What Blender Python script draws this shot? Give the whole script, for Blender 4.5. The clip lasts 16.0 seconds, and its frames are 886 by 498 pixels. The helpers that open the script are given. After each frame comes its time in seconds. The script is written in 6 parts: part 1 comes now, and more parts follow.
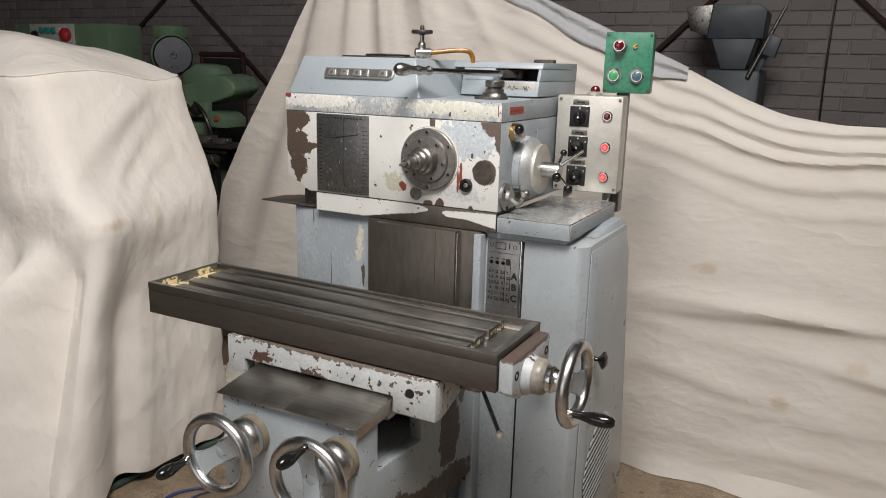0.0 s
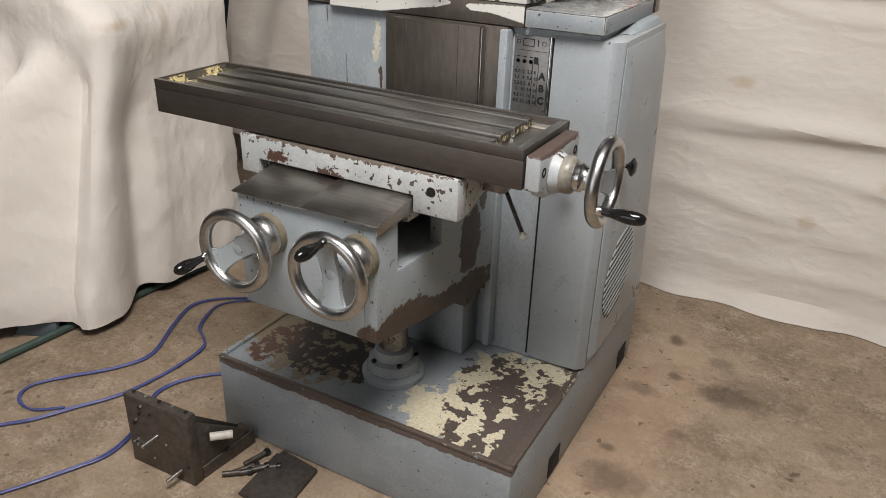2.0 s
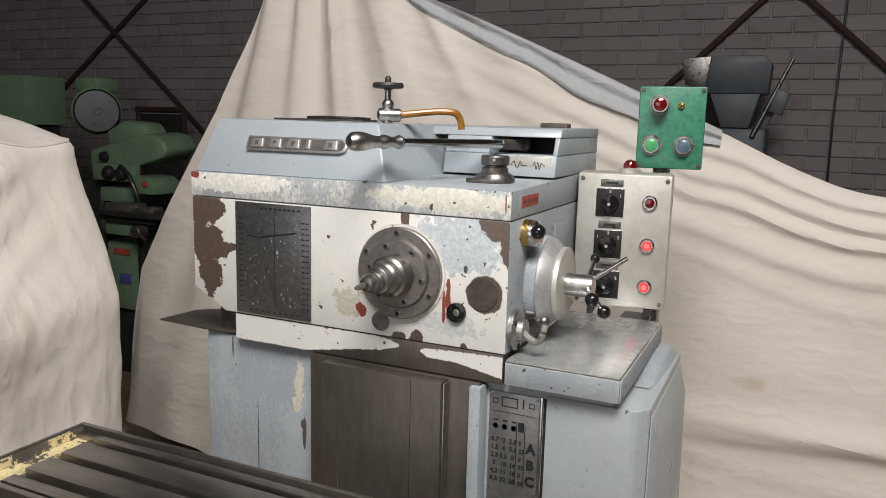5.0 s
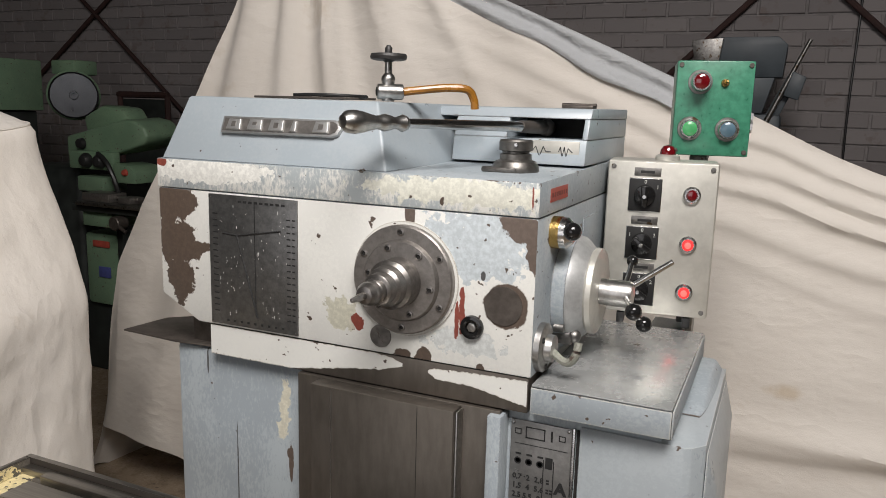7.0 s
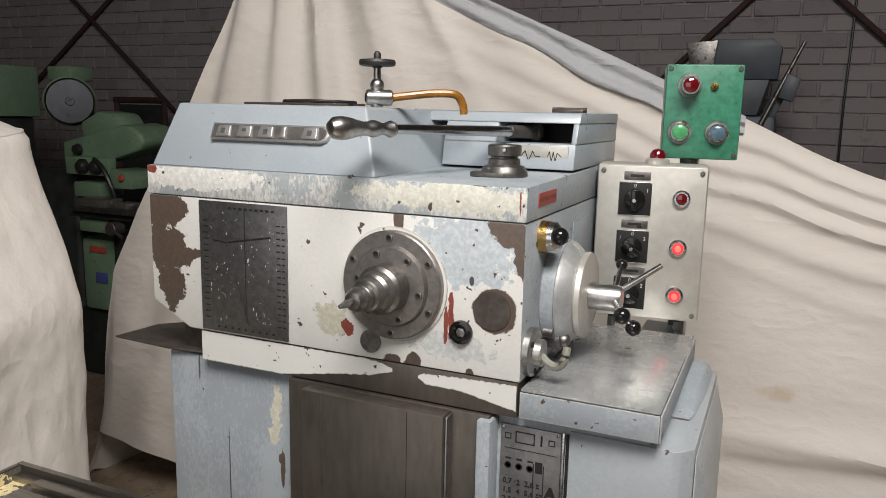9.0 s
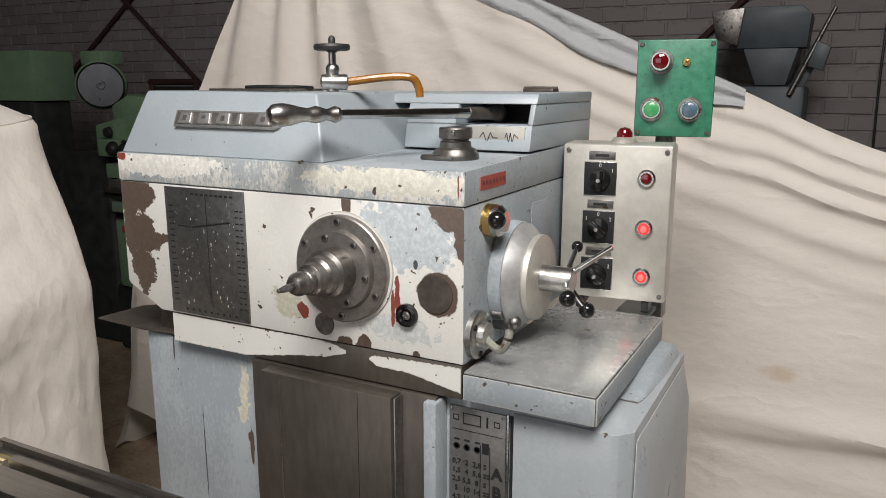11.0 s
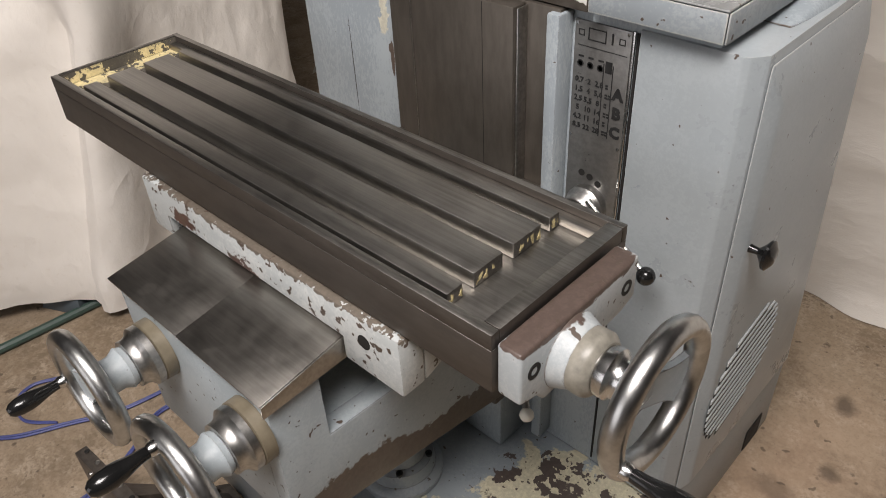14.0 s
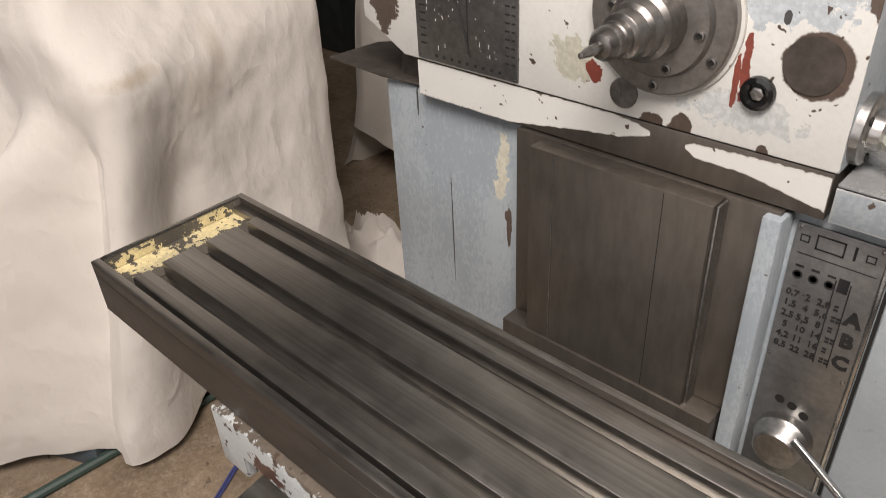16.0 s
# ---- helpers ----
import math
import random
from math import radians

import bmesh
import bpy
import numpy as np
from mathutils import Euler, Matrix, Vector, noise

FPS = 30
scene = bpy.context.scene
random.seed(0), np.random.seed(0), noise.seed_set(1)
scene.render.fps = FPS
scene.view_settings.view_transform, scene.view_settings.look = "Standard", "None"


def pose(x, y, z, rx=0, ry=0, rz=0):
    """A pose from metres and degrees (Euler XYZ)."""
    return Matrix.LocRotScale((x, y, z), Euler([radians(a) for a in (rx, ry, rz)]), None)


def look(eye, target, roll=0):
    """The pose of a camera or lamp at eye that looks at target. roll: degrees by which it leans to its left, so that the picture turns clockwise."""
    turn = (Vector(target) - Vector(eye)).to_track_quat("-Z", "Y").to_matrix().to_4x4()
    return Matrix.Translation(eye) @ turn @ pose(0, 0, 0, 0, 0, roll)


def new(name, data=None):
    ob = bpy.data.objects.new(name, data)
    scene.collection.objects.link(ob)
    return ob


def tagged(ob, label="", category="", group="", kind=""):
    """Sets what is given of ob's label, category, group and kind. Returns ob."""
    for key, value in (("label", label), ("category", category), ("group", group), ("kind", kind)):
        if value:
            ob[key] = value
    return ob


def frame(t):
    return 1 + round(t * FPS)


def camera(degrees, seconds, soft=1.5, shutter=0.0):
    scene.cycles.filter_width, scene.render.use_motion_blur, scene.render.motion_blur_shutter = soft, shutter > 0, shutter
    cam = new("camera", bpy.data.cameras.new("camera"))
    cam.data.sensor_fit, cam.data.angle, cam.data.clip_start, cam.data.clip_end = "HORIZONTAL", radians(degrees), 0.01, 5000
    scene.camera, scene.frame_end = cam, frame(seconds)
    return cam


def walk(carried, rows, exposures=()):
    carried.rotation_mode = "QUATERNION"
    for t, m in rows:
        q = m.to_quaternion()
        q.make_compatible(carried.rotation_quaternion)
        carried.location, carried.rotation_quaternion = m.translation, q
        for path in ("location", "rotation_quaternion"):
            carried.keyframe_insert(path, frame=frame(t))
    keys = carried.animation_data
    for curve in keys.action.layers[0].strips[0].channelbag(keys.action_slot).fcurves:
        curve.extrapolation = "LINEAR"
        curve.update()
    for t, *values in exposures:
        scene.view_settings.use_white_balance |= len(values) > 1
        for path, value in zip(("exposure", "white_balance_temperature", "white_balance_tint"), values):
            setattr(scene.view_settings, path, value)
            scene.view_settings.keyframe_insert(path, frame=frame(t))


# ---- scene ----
LENS = 60.43
cam = camera(LENS, 16.0, 0.75, 0.2)
# seconds, eye (x, y, z), yaw, pitch, roll
PATH = [
    (0, 0.995, -1.623, 1.447, 27.89, -13.45, -1.46),
    (0.5, 0.981, -1.611, 1.426, 28.24, -16.36, -1.72),
    (1, 0.971, -1.606, 1.400, 28.72, -19.88, -1.80),
    (1.5, 0.964, -1.598, 1.379, 29.19, -23.45, -1.82),
    (2, 0.963, -1.585, 1.347, 29.23, -25.67, -1.65),
    (2.5, 0.953, -1.557, 1.341, 28.35, -25.11, -1.43),
    (3, 0.869, -1.453, 1.418, 26.82, -20.38, -1.26),
    (3.5, 0.764, -1.392, 1.511, 25.09, -15.53, -1.40),
    (4, 0.737, -1.322, 1.526, 24.30, -11.18, -1.60),
    (4.2, 0.734, -1.271, 1.513, 24.85, -9.53, -1.40),
    (6.3, 0.563, -0.921, 1.461, 24.75, -9.96, -1.60),
    (6.5, 0.561, -0.919, 1.461, 24.56, -10.19, -1.63),
    (7, 0.566, -0.910, 1.458, 24.26, -10.43, -1.52),
    (7.5, 0.568, -0.907, 1.456, 23.99, -10.44, -1.44),
    (8, 0.566, -0.906, 1.458, 23.83, -10.39, -1.42),
    (8.5, 0.565, -0.906, 1.459, 23.80, -10.19, -1.37),
    (11, 0.706, -0.849, 1.476, 27.67, -12.13, -0.00),
    (11.5, 0.698, -0.785, 1.473, 28.38, -13.83, 0.24),
    (12, 0.694, -0.763, 1.482, 29.86, -16.57, 0.36),
    (12.5, 0.719, -0.734, 1.486, 32.43, -21.01, 0.37),
    (13, 0.716, -0.752, 1.443, 37.20, -28.68, 1.06),
    (13.5, 0.726, -0.789, 1.423, 40.89, -33.53, 1.72),
    (14, 0.804, -0.789, 1.410, 43.11, -37.11, 2.58),
    (14.5, 0.772, -0.750, 1.422, 43.28, -38.22, 3.00),
    (15, 0.607, -0.697, 1.423, 43.04, -38.07, 2.98),
    (15.5, 0.497, -0.673, 1.435, 42.81, -36.72, 3.15),
    (16, 0.454, -0.671, 1.449, 42.92, -33.29, 2.65),
]
walk(cam, [(t, pose(x, y, z, 90 + pitch, roll, yaw)) for t, x, y, z, yaw, pitch, roll in PATH],
     [(0.0, 0.0, 6500, 10), (0.8, 0.0, 6500, 10), (2.0, 0.07, 6500, 10), (2.6, 0.05, 6500, 10), (3.6, 0.0, 6500, 10), (12.4, -0.04, 6500, 10), (13.2, 0.05, 6520, 11), (14.0, 0.08, 6550, 11.5), (15.0, 0.06, 6650, 12.5), (16.0, 0.10, 6750, 13.5)])

# ---------------------------------------------------------------- light
world = bpy.data.worlds.new("workshop_air")
scene.world = world
world.use_nodes = True
world.node_tree.nodes["Background"].inputs[0].default_value = (0.75, 0.82, 1.0, 1)
world.node_tree.nodes["Background"].inputs[1].default_value = 0.12


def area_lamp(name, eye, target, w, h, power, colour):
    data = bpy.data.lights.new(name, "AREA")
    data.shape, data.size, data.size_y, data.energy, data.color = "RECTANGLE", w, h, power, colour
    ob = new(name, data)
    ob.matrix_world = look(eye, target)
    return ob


# Added fill from the front, set in an invented wall opening.
area_lamp("front_fill_light", (-0.4, -5.6, 1.9), (-0.4, 0.0, 0.9), 3.6, 2.8, 44, (1.0, 0.97, 0.975))
# Unseen area lamp that supplies the main light from overhead.
area_lamp("overhead_area_light", (0.9, -1.45, 3.25), (0.0, -0.1, 0.7), 1.5, 0.95, 119, (1.0, 0.950, 0.918))
HX = -0.015      # where the sliding head stands on its column
HEAD = Matrix.Translation((HX, 0, 0))


# ---------------------------------------------------------------- materials
class Nodes:
    def __init__(self, name):
        self.m = bpy.data.materials.new(name)
        self.m.use_nodes = True
        self.t = self.m.node_tree
        self.b = self.t.nodes["Principled BSDF"]
        self.geo = None

    def node(self, kind, **values):
        n = self.t.nodes.new(kind)
        for k, v in values.items():
            if k in n.inputs:
                n.inputs[k].default_value = v
        return n

    def link(self, a, b):
        self.t.links.new(a, b)

    def place(self):
        if self.geo is None:
            self.geo = self.t.nodes.new("ShaderNodeNewGeometry").outputs["Position"]
        return self.geo

    def scaled(self, s):
        n = self.node("ShaderNodeVectorMath")
        n.operation = "MULTIPLY"
        self.link(self.place(), n.inputs[0])
        n.inputs[1].default_value = s if isinstance(s, tuple) else (s, s, s)
        return n.outputs[0]

    def noise(self, scale, detail=4, rough=0.55, off=0.0):
        n = self.node("ShaderNodeTexNoise", Scale=1.0, Detail=detail, Roughness=rough)
        v = self.scaled(scale)
        if off:
            a = self.node("ShaderNodeVectorMath")
            self.link(v, a.inputs[0])
            a.inputs[1].default_value = (off, off * 1.7, -off)
            v = a.outputs[0]
        self.link(v, n.inputs["Vector"])
        return n.outputs["Fac"]

    def math(self, op, a, b=0.0, clamp=False):
        n = self.node("ShaderNodeMath")
        n.operation, n.use_clamp = op, clamp
        for i, v in enumerate((a, b)):
            if isinstance(v, (int, float)):
                n.inputs[i].default_value = v
            else:
                self.link(v, n.inputs[i])
        return n.outputs[0]

    def ramp(self, fac, lo, hi, a=0.0, b=1.0):
        n = self.node("ShaderNodeMapRange")
        self.link(fac, n.inputs["Value"])
        n.inputs["From Min"].default_value, n.inputs["From Max"].default_value = lo, hi
        n.inputs["To Min"].default_value, n.inputs["To Max"].default_value = a, b
        return n.outputs["Result"]

    def mix(self, fac, a, b):
        n = self.node("ShaderNodeMix")
        n.data_type = "RGBA"
        if isinstance(fac, (int, float)):
            n.inputs[0].default_value = fac
        else:
            self.link(fac, n.inputs[0])
        for i, v in ((6, a), (7, b)):
            if isinstance(v, tuple):
                n.inputs[i].default_value = (*v, 1)
            else:
                self.link(v, n.inputs[i])
        return n.outputs[2]

    def blob(self, c, r, ragged=0.5, fine=40, off=0.0, soft=0.03):
        """A worn spot with a ragged edge: 1 inside, 0 outside."""
        s = self.node("ShaderNodeVectorMath")
        s.operation = "SUBTRACT"
        self.link(self.place(), s.inputs[0])
        s.inputs[1].default_value = c
        d = self.node("ShaderNodeVectorMath")
        d.operation = "DIVIDE"
        self.link(s.outputs[0], d.inputs[0])
        d.inputs[1].default_value = r
        l = self.node("ShaderNodeVectorMath")
        l.operation = "LENGTH"
        self.link(d.outputs[0], l.inputs[0])
        n = self.math("MULTIPLY_ADD", self.noise(fine, 7, 0.62, off), ragged * 2)
        n.node.inputs[2].default_value = -ragged
        v = self.math("ADD", l.outputs["Value"], n)
        return self.ramp(v, 1.0 + soft, 1.0 - soft)

    def finish(self, colour, rough, metal=0.0, bump=None, strength=0.2, distance=0.002, **more):
        if isinstance(colour, tuple):
            self.b.inputs["Base Color"].default_value = (*colour, 1)
        else:
            self.link(colour, self.b.inputs["Base Color"])
        for key, v in (("Roughness", rough), ("Metallic", metal)):
            if isinstance(v, (int, float)):
                self.b.inputs[key].default_value = v
            else:
                self.link(v, self.b.inputs[key])
        if bump is not None:
            n = self.node("ShaderNodeBump", Strength=strength, Distance=distance)
            self.link(bump, n.inputs["Height"])
            self.link(n.outputs[0], self.b.inputs["Normal"])
        for key, v in more.items():
            self.b.inputs[key.replace("_", " ")].default_value = v
        return self.m


GREY = (0.30, 0.345, 0.375)
GREY2 = (0.40, 0.44, 0.46)
WHITE = (0.68, 0.68, 0.645)
RUST = (0.085, 0.062, 0.048)
RED = (0.20, 0.05, 0.035)
FILLER = (0.50, 0.46, 0.335)
INK_TONE = (0.06, 0.06, 0.06)


def painted(name, base, light, specks=0.68, rough=0.42, streaky=False, blobs=(), chips=RUST, edge=(0.11, 0.085, 0.07)):
    """Old machine enamel: two tones, fine chips, ragged worn spots."""
    n = Nodes(name)
    big = n.noise((11, 11, 5) if streaky else 9, 6, 0.68)
    fine = n.noise((210, 210, 90) if streaky else 170, 6, 0.75)
    tone = n.math("ADD", n.math("MULTIPLY", big, 0.5), n.math("MULTIPLY", fine, 0.5))
    colour = n.mix(n.ramp(tone, 0.475, 0.545), base, light)
    dirt = n.ramp(n.noise(3.1, 4, 0.6, 5.0), 0.35, 0.75)
    colour = n.mix(n.math("MULTIPLY", dirt, 0.18), colour, (0.14, 0.13, 0.11))
    worn = None
    for b in blobs:
        where = n.blob(*b[:2], *b[3:6])
        if len(b) > 6:
            where = n.math("MULTIPLY", where, n.ramp(n.noise(b[4] * 1.6, 3, 0.55, b[5] + 3), b[6], b[6] + 0.015))
        tinted = n.mix(n.ramp(n.noise(140, 4, 0.7, 4.0), 0.42, 0.62), b[2], tuple(min(1.0, v * 1.25) for v in b[2]))
        colour = n.mix(where, colour, tinted)
        worn = where if worn is None else n.math("MAXIMUM", worn, where)
    bev = n.node("ShaderNodeBevel", Radius=0.0035)
    bev.samples = 4
    dot = n.node("ShaderNodeVectorMath")
    dot.operation = "DOT_PRODUCT"
    n.link(bev.outputs[0], dot.inputs[0])
    n.link(n.node("ShaderNodeNewGeometry").outputs["True Normal"], dot.inputs[1])
    rub = n.math("ADD", dot.outputs["Value"], n.math("MULTIPLY", n.noise(38, 4, 0.65, 2.2), 0.42))
    colour = n.mix(n.ramp(rub, 1.10, 1.02), colour, edge)
    speck = n.ramp(n.noise(85, 2, 0.5, 9.0), specks, specks + 0.015)
    colour = n.mix(speck, colour, chips)
    bump = n.math("SUBTRACT", n.math("MULTIPLY", n.noise(22, 4), 0.5), speck)
    if worn is not None:
        bump = n.math("SUBTRACT", bump, n.math("MULTIPLY", worn, 1.2))
    return n.finish(colour, n.ramp(big, 0.3, 0.7, rough - 0.07, rough + 0.14), bump=bump, strength=0.25, distance=0.001)


def metal(name, base, rough, grain=(60, 60, 60), dark=0.6, spots=0.0, metallic=1.0):
    n = Nodes(name)
    g = n.noise(grain, 4, 0.6)
    s = n.noise(31, 6, 0.72, 3.0)
    colour = n.mix(n.ramp(n.math("ADD", n.math("MULTIPLY", g, 0.65), n.math("MULTIPLY", s, 0.35)), 0.40, 0.60),
                   tuple(c * dark for c in base), base)
    if spots:
        colour = n.mix(n.ramp(n.noise(48, 3, 0.6, 7.0), spots, spots + 0.04), colour, (0.10, 0.07, 0.045))
    return n.finish(colour, n.ramp(s, 0.3, 0.7, rough - 0.03, rough + 0.06), metallic, bump=g, strength=0.14, distance=0.0006)


def plain(name, colour, rough=0.4, metallic=0.0, vary=0.25, scale=40, **more):
    n = Nodes(name)
    f = n.noise(scale, 4)
    c = n.mix(n.ramp(f, 0.35, 0.65), tuple(v * (1 - vary) for v in colour), colour)
    return n.finish(c, n.ramp(f, 0.3, 0.7, max(rough - 0.08, 0.02), rough + 0.08), metallic, bump=f, strength=0.08, distance=0.0006, **more)


def glow(name, colour, power, glass=0.15):
    n = Nodes(name)
    n.b.inputs["Emission Color"].default_value = (*colour, 1)
    n.b.inputs["Emission Strength"].default_value = power
    return n.finish(tuple(c * 0.8 for c in colour), glass)


def spots(rows, z_shift=0.0):
    return [((x + HX, y, z + z_shift), r, c, ragged, fine, off) for x, y, z, r, c, ragged, fine, off in rows]


HEAD_FRONT = painted("worn_white_enamel", WHITE, (0.72, 0.72, 0.68), specks=0.705, rough=0.36, blobs=spots([
    (0.232, 0, 1.286, (0.085, 0.1, 0.050), (0.40, 0.44, 0.46), 1.3, 60, 1.0),
    (0.21, 0, 1.150, (0.06, 0.1, 0.016), (0.50, 0.52, 0.51), 1.4, 60, 6.0),
    (-0.292, 0, 1.305, (0.046, 0.1, 0.028), RUST, 1.1, 40, 2.0),
    (-0.283, 0, 1.238, (0.042, 0.1, 0.038), RUST, 1.2, 40, 3.0),
    (-0.298, 0, 1.270, (0.016, 0.1, 0.020), RUST, 1.0, 50, 4.0),
    (-0.279, 0, 1.182, (0.026, 0.1, 0.036), RUST, 1.1, 44, 5.0),
    (-0.252, 0, 1.230, (0.014, 0.1, 0.012), RUST, 1.1, 50, 6.0),
    (0.296, 0, 1.322, (0.046, 0.1, 0.036), RUST, 0.8, 34, 1.5),
    (0.303, 0, 1.288, (0.012, 0.1, 0.034), RUST, 0.9, 40, 1.9),
    (-0.244, 0, 1.236, (0.030, 0.1, 0.009), RUST, 0.9, 60, 7.7),
    (0.206, 0, 1.192, (0.0042, 0.1, 0.030), RED, 1.2, 70, 2.9),
    (0.020, 0, 1.166, (0.026, 0.1, 0.024), (0.46, 0.45, 0.37), 1.5, 60, 3.3),
    (0.126, 0, 1.322, (0.008, 0.1, 0.026), RUST, 0.35, 50, 2.5),
    (0.118, 0, 1.112, (0.014, 0.1, 0.018), RUST, 0.7, 50, 3.5),
    (0.150, 0, 1.116, (0.013, 0.1, 0.018), RUST, 0.7, 54, 4.5),
    (0.235, 0, 1.114, (0.006, 0.1, 0.012), RUST, 0.7, 60, 6.5),
    (0.046, 0, 1.158, (0.010, 0.1, 0.012), RED, 1.2, 70, 5.5),
    (0.199, 0, 1.180, (0.0032, 0.1, 0.026), RED, 0.9, 70, 6.5),
    (0.268, 0, 1.207, (0.031, 0.1, 0.030), RUST, 0.22, 70, 7.5),
    (0.235, 0, 1.245, (0.003, 0.1, 0.006), INK_TONE, 0.9, 90, 8.5),
    (-0.307, 0, 1.366, (0.010, 0.1, 0.007), RED, 0.7, 60, 9.5),
]))
BAND_FRONT = painted("scratched_white_enamel", (0.37, 0.41, 0.425), (0.68, 0.68, 0.64), specks=0.70, rough=0.36, streaky=True, edge=(0.30, 0.26, 0.22), blobs=spots([
    (-0.22, 0, 1.358, (0.11, 0.1, 0.020), (0.66, 0.66, 0.62), 1.2, 60, 3.0),
    (0.20, 0, 1.352, (0.13, 0.1, 0.018), (0.56, 0.56, 0.49), 1.3, 60, 4.0),
    (0.298, 0, 1.350, (0.0016, 0.1, 0.016), RED, 1.3, 90, 8.5),
    (-0.310, 0, 1.366, (0.010, 0.1, 0.007), RED, 0.7, 60, 9.5),
    (0.22, 0, 1.374, (0.10, 0.02, 0.004), RUST, 1.2, 80, 1.5)]))
HEAD_GREY = painted("worn_blue_grey_enamel", GREY, (0.37, 0.41, 0.435), specks=0.70, rough=0.36)
SIDE_GREY = painted("glossy_side_enamel", (0.325, 0.36, 0.38), (0.355, 0.39, 0.41), specks=0.73, rough=0.30, edge=(0.60, 0.60, 0.57))
LID_GREY = painted("smooth_blue_grey_enamel", (0.335, 0.385, 0.42), (0.36, 0.405, 0.435), specks=0.735, rough=0.33)
COLUMN_GREY = painted("streaked_blue_grey_enamel", (0.295, 0.335, 0.365), (0.365, 0.408, 0.432), specks=0.725, streaky=True, blobs=[
    ((-0.110, 0.02, 0.995), (0.009, 0.1, 0.042), (0.47, 0.45, 0.365), 1.7, 70, 1.0),
    ((-0.116, 0.02, 0.955), (0.010, 0.1, 0.016), (0.47, 0.45, 0.365), 1.7, 70, 8.0),
    ((-0.104, 0.02, 0.918), (0.004, 0.1, 0.008), RUST, 0.8, 80, 9.0),
    ((-0.10, 0.02, 0.90), (0.004, 0.1, 0.035), RUST, 0.8, 60, 2.0),
    ((0.50, 0.02, 1.062), (0.009, 0.02, 0.006), RUST, 0.9, 70, 3.0),
    ((0.50, 0.06, 0.70), (0.012, 0.02, 0.06), RUST, 0.8, 70, 4.0),
    ((-0.262, 0.02, 1.045), (0.0018, 0.1, 0.022), INK_TONE, 0.3, 60, 5.0),
    ((-0.205, 0.02, 0.86), (0.0012, 0.1, 0.09), INK_TONE, 0.5, 60, 6.0)])
STRIP_WHITE = painted("flaked_white_enamel", (0.70, 0.70, 0.66), WHITE, specks=0.69, edge=(0.34, 0.30, 0.25))
KNEE_PAINT = painted("chipped_pale_grey_enamel", (0.345, 0.392, 0.420), (0.39, 0.433, 0.456), specks=0.70, blobs=[
    ((0.25, -0.46, 0.505), (0.06, 0.17, 0.070), RUST, 0.6, 22, 1.0),
    ((0.25, -0.25, 0.46), (0.06, 0.24, 0.060), RUST, 0.7, 22, 2.0),
    ((0.25, -0.14, 0.60), (0.06, 0.05, 0.085), RUST, 0.8, 20, 3.0),
    ((0.25, -0.08, 0.70), (0.06, 0.02, 0.04), RUST, 0.8, 26, 4.0)])
SADDLE_PAINT = painted("chipped_white_enamel", (0.50, 0.53, 0.53), (0.60, 0.62, 0.61), specks=0.645, blobs=[
    ((-0.07, -0.40, 0.822), (0.030, 0.05, 0.014), (0.085, 0.045, 0.035), 1.5, 90, 1.0),
    ((0.06, -0.40, 0.805), (0.034, 0.05, 0.020), (0.085, 0.05, 0.04), 1.6, 90, 2.0),
    ((0.02, -0.40, 0.778), (0.16, 0.05, 0.009), RUST, 1.3, 80, 3.0),
    ((0.10, -0.40, 0.856), (0.30, 0.03, 0.007), (0.12, 0.10, 0.08), 1.3, 90, 4.0)])
BASE_TOP = painted("flaking_base_enamel", (0.27, 0.305, 0.33), (0.31, 0.345, 0.365), specks=0.70, rough=0.34, blobs=[
    ((0.40, -0.17, 0.20), (0.15, 0.22, 0.2), FILLER, 0.9, 16, 1.0),
    ((0.32, -0.30, 0.20), (0.15, 0.10, 0.2), FILLER, 0.9, 18, 7.0, 0.40),
    ((0.43, -0.26, 0.20), (0.16, 0.22, 0.2), (0.075, 0.058, 0.050), 0.8, 16, 2.0, 0.475),
    ((0.38, -0.10, 0.20), (0.16, 0.13, 0.2), (0.075, 0.058, 0.050), 0.8, 24, 8.0, 0.54),
    ((0.485, -0.28, 0.20), (0.05, 0.15, 0.2), (0.075, 0.058, 0.050), 0.8, 20, 9.0),
    ((-0.15, -0.18, 0.20), (0.20, 0.19, 0.2), (0.215, 0.180, 0.125), 0.8, 20, 3.0),
    ((-0.08, -0.16, 0.20), (0.17, 0.17, 0.2), (0.040, 0.033, 0.028), 0.9, 18, 4.0, 0.43),
    ((-0.25, -0.26, 0.20), (0.05, 0.10, 0.2), (0.085, 0.040, 0.028), 0.9, 26, 6.0, 0.46),
    ((0.08, -0.40, 0.22), (0.60, 0.010, 0.05), (0.09, 0.07, 0.06), 1.4, 60, 5.0),
    ((0.495, -0.2, 0.22), (0.012, 0.30, 0.05), (0.09, 0.07, 0.06), 1.2, 60, 6.0)])
BASE_GREY = painted("scuffed_base_enamel", (0.27, 0.305, 0.33), (0.325, 0.36, 0.38), specks=0.70, rough=0.38, blobs=[
    ((0.08, -0.41, 0.215), (0.60, 0.05, 0.012), (0.09, 0.07, 0.06), 0.9, 50, 1.0)])
BRACKET_PAINT = painted("worn_bracket_enamel", (0.44, 0.48, 0.50), (0.52, 0.55, 0.56), specks=0.66, blobs=[
    ((0.50, -0.31, 0.934), (0.05, 0.13, 0.020), (0.085, 0.06, 0.05), 0.5, 34, 1.0)])
TABLE_STEEL = metal("scraped_table_steel", (0.40, 0.38, 0.35), 0.38, (4, 260, 260), 0.74)
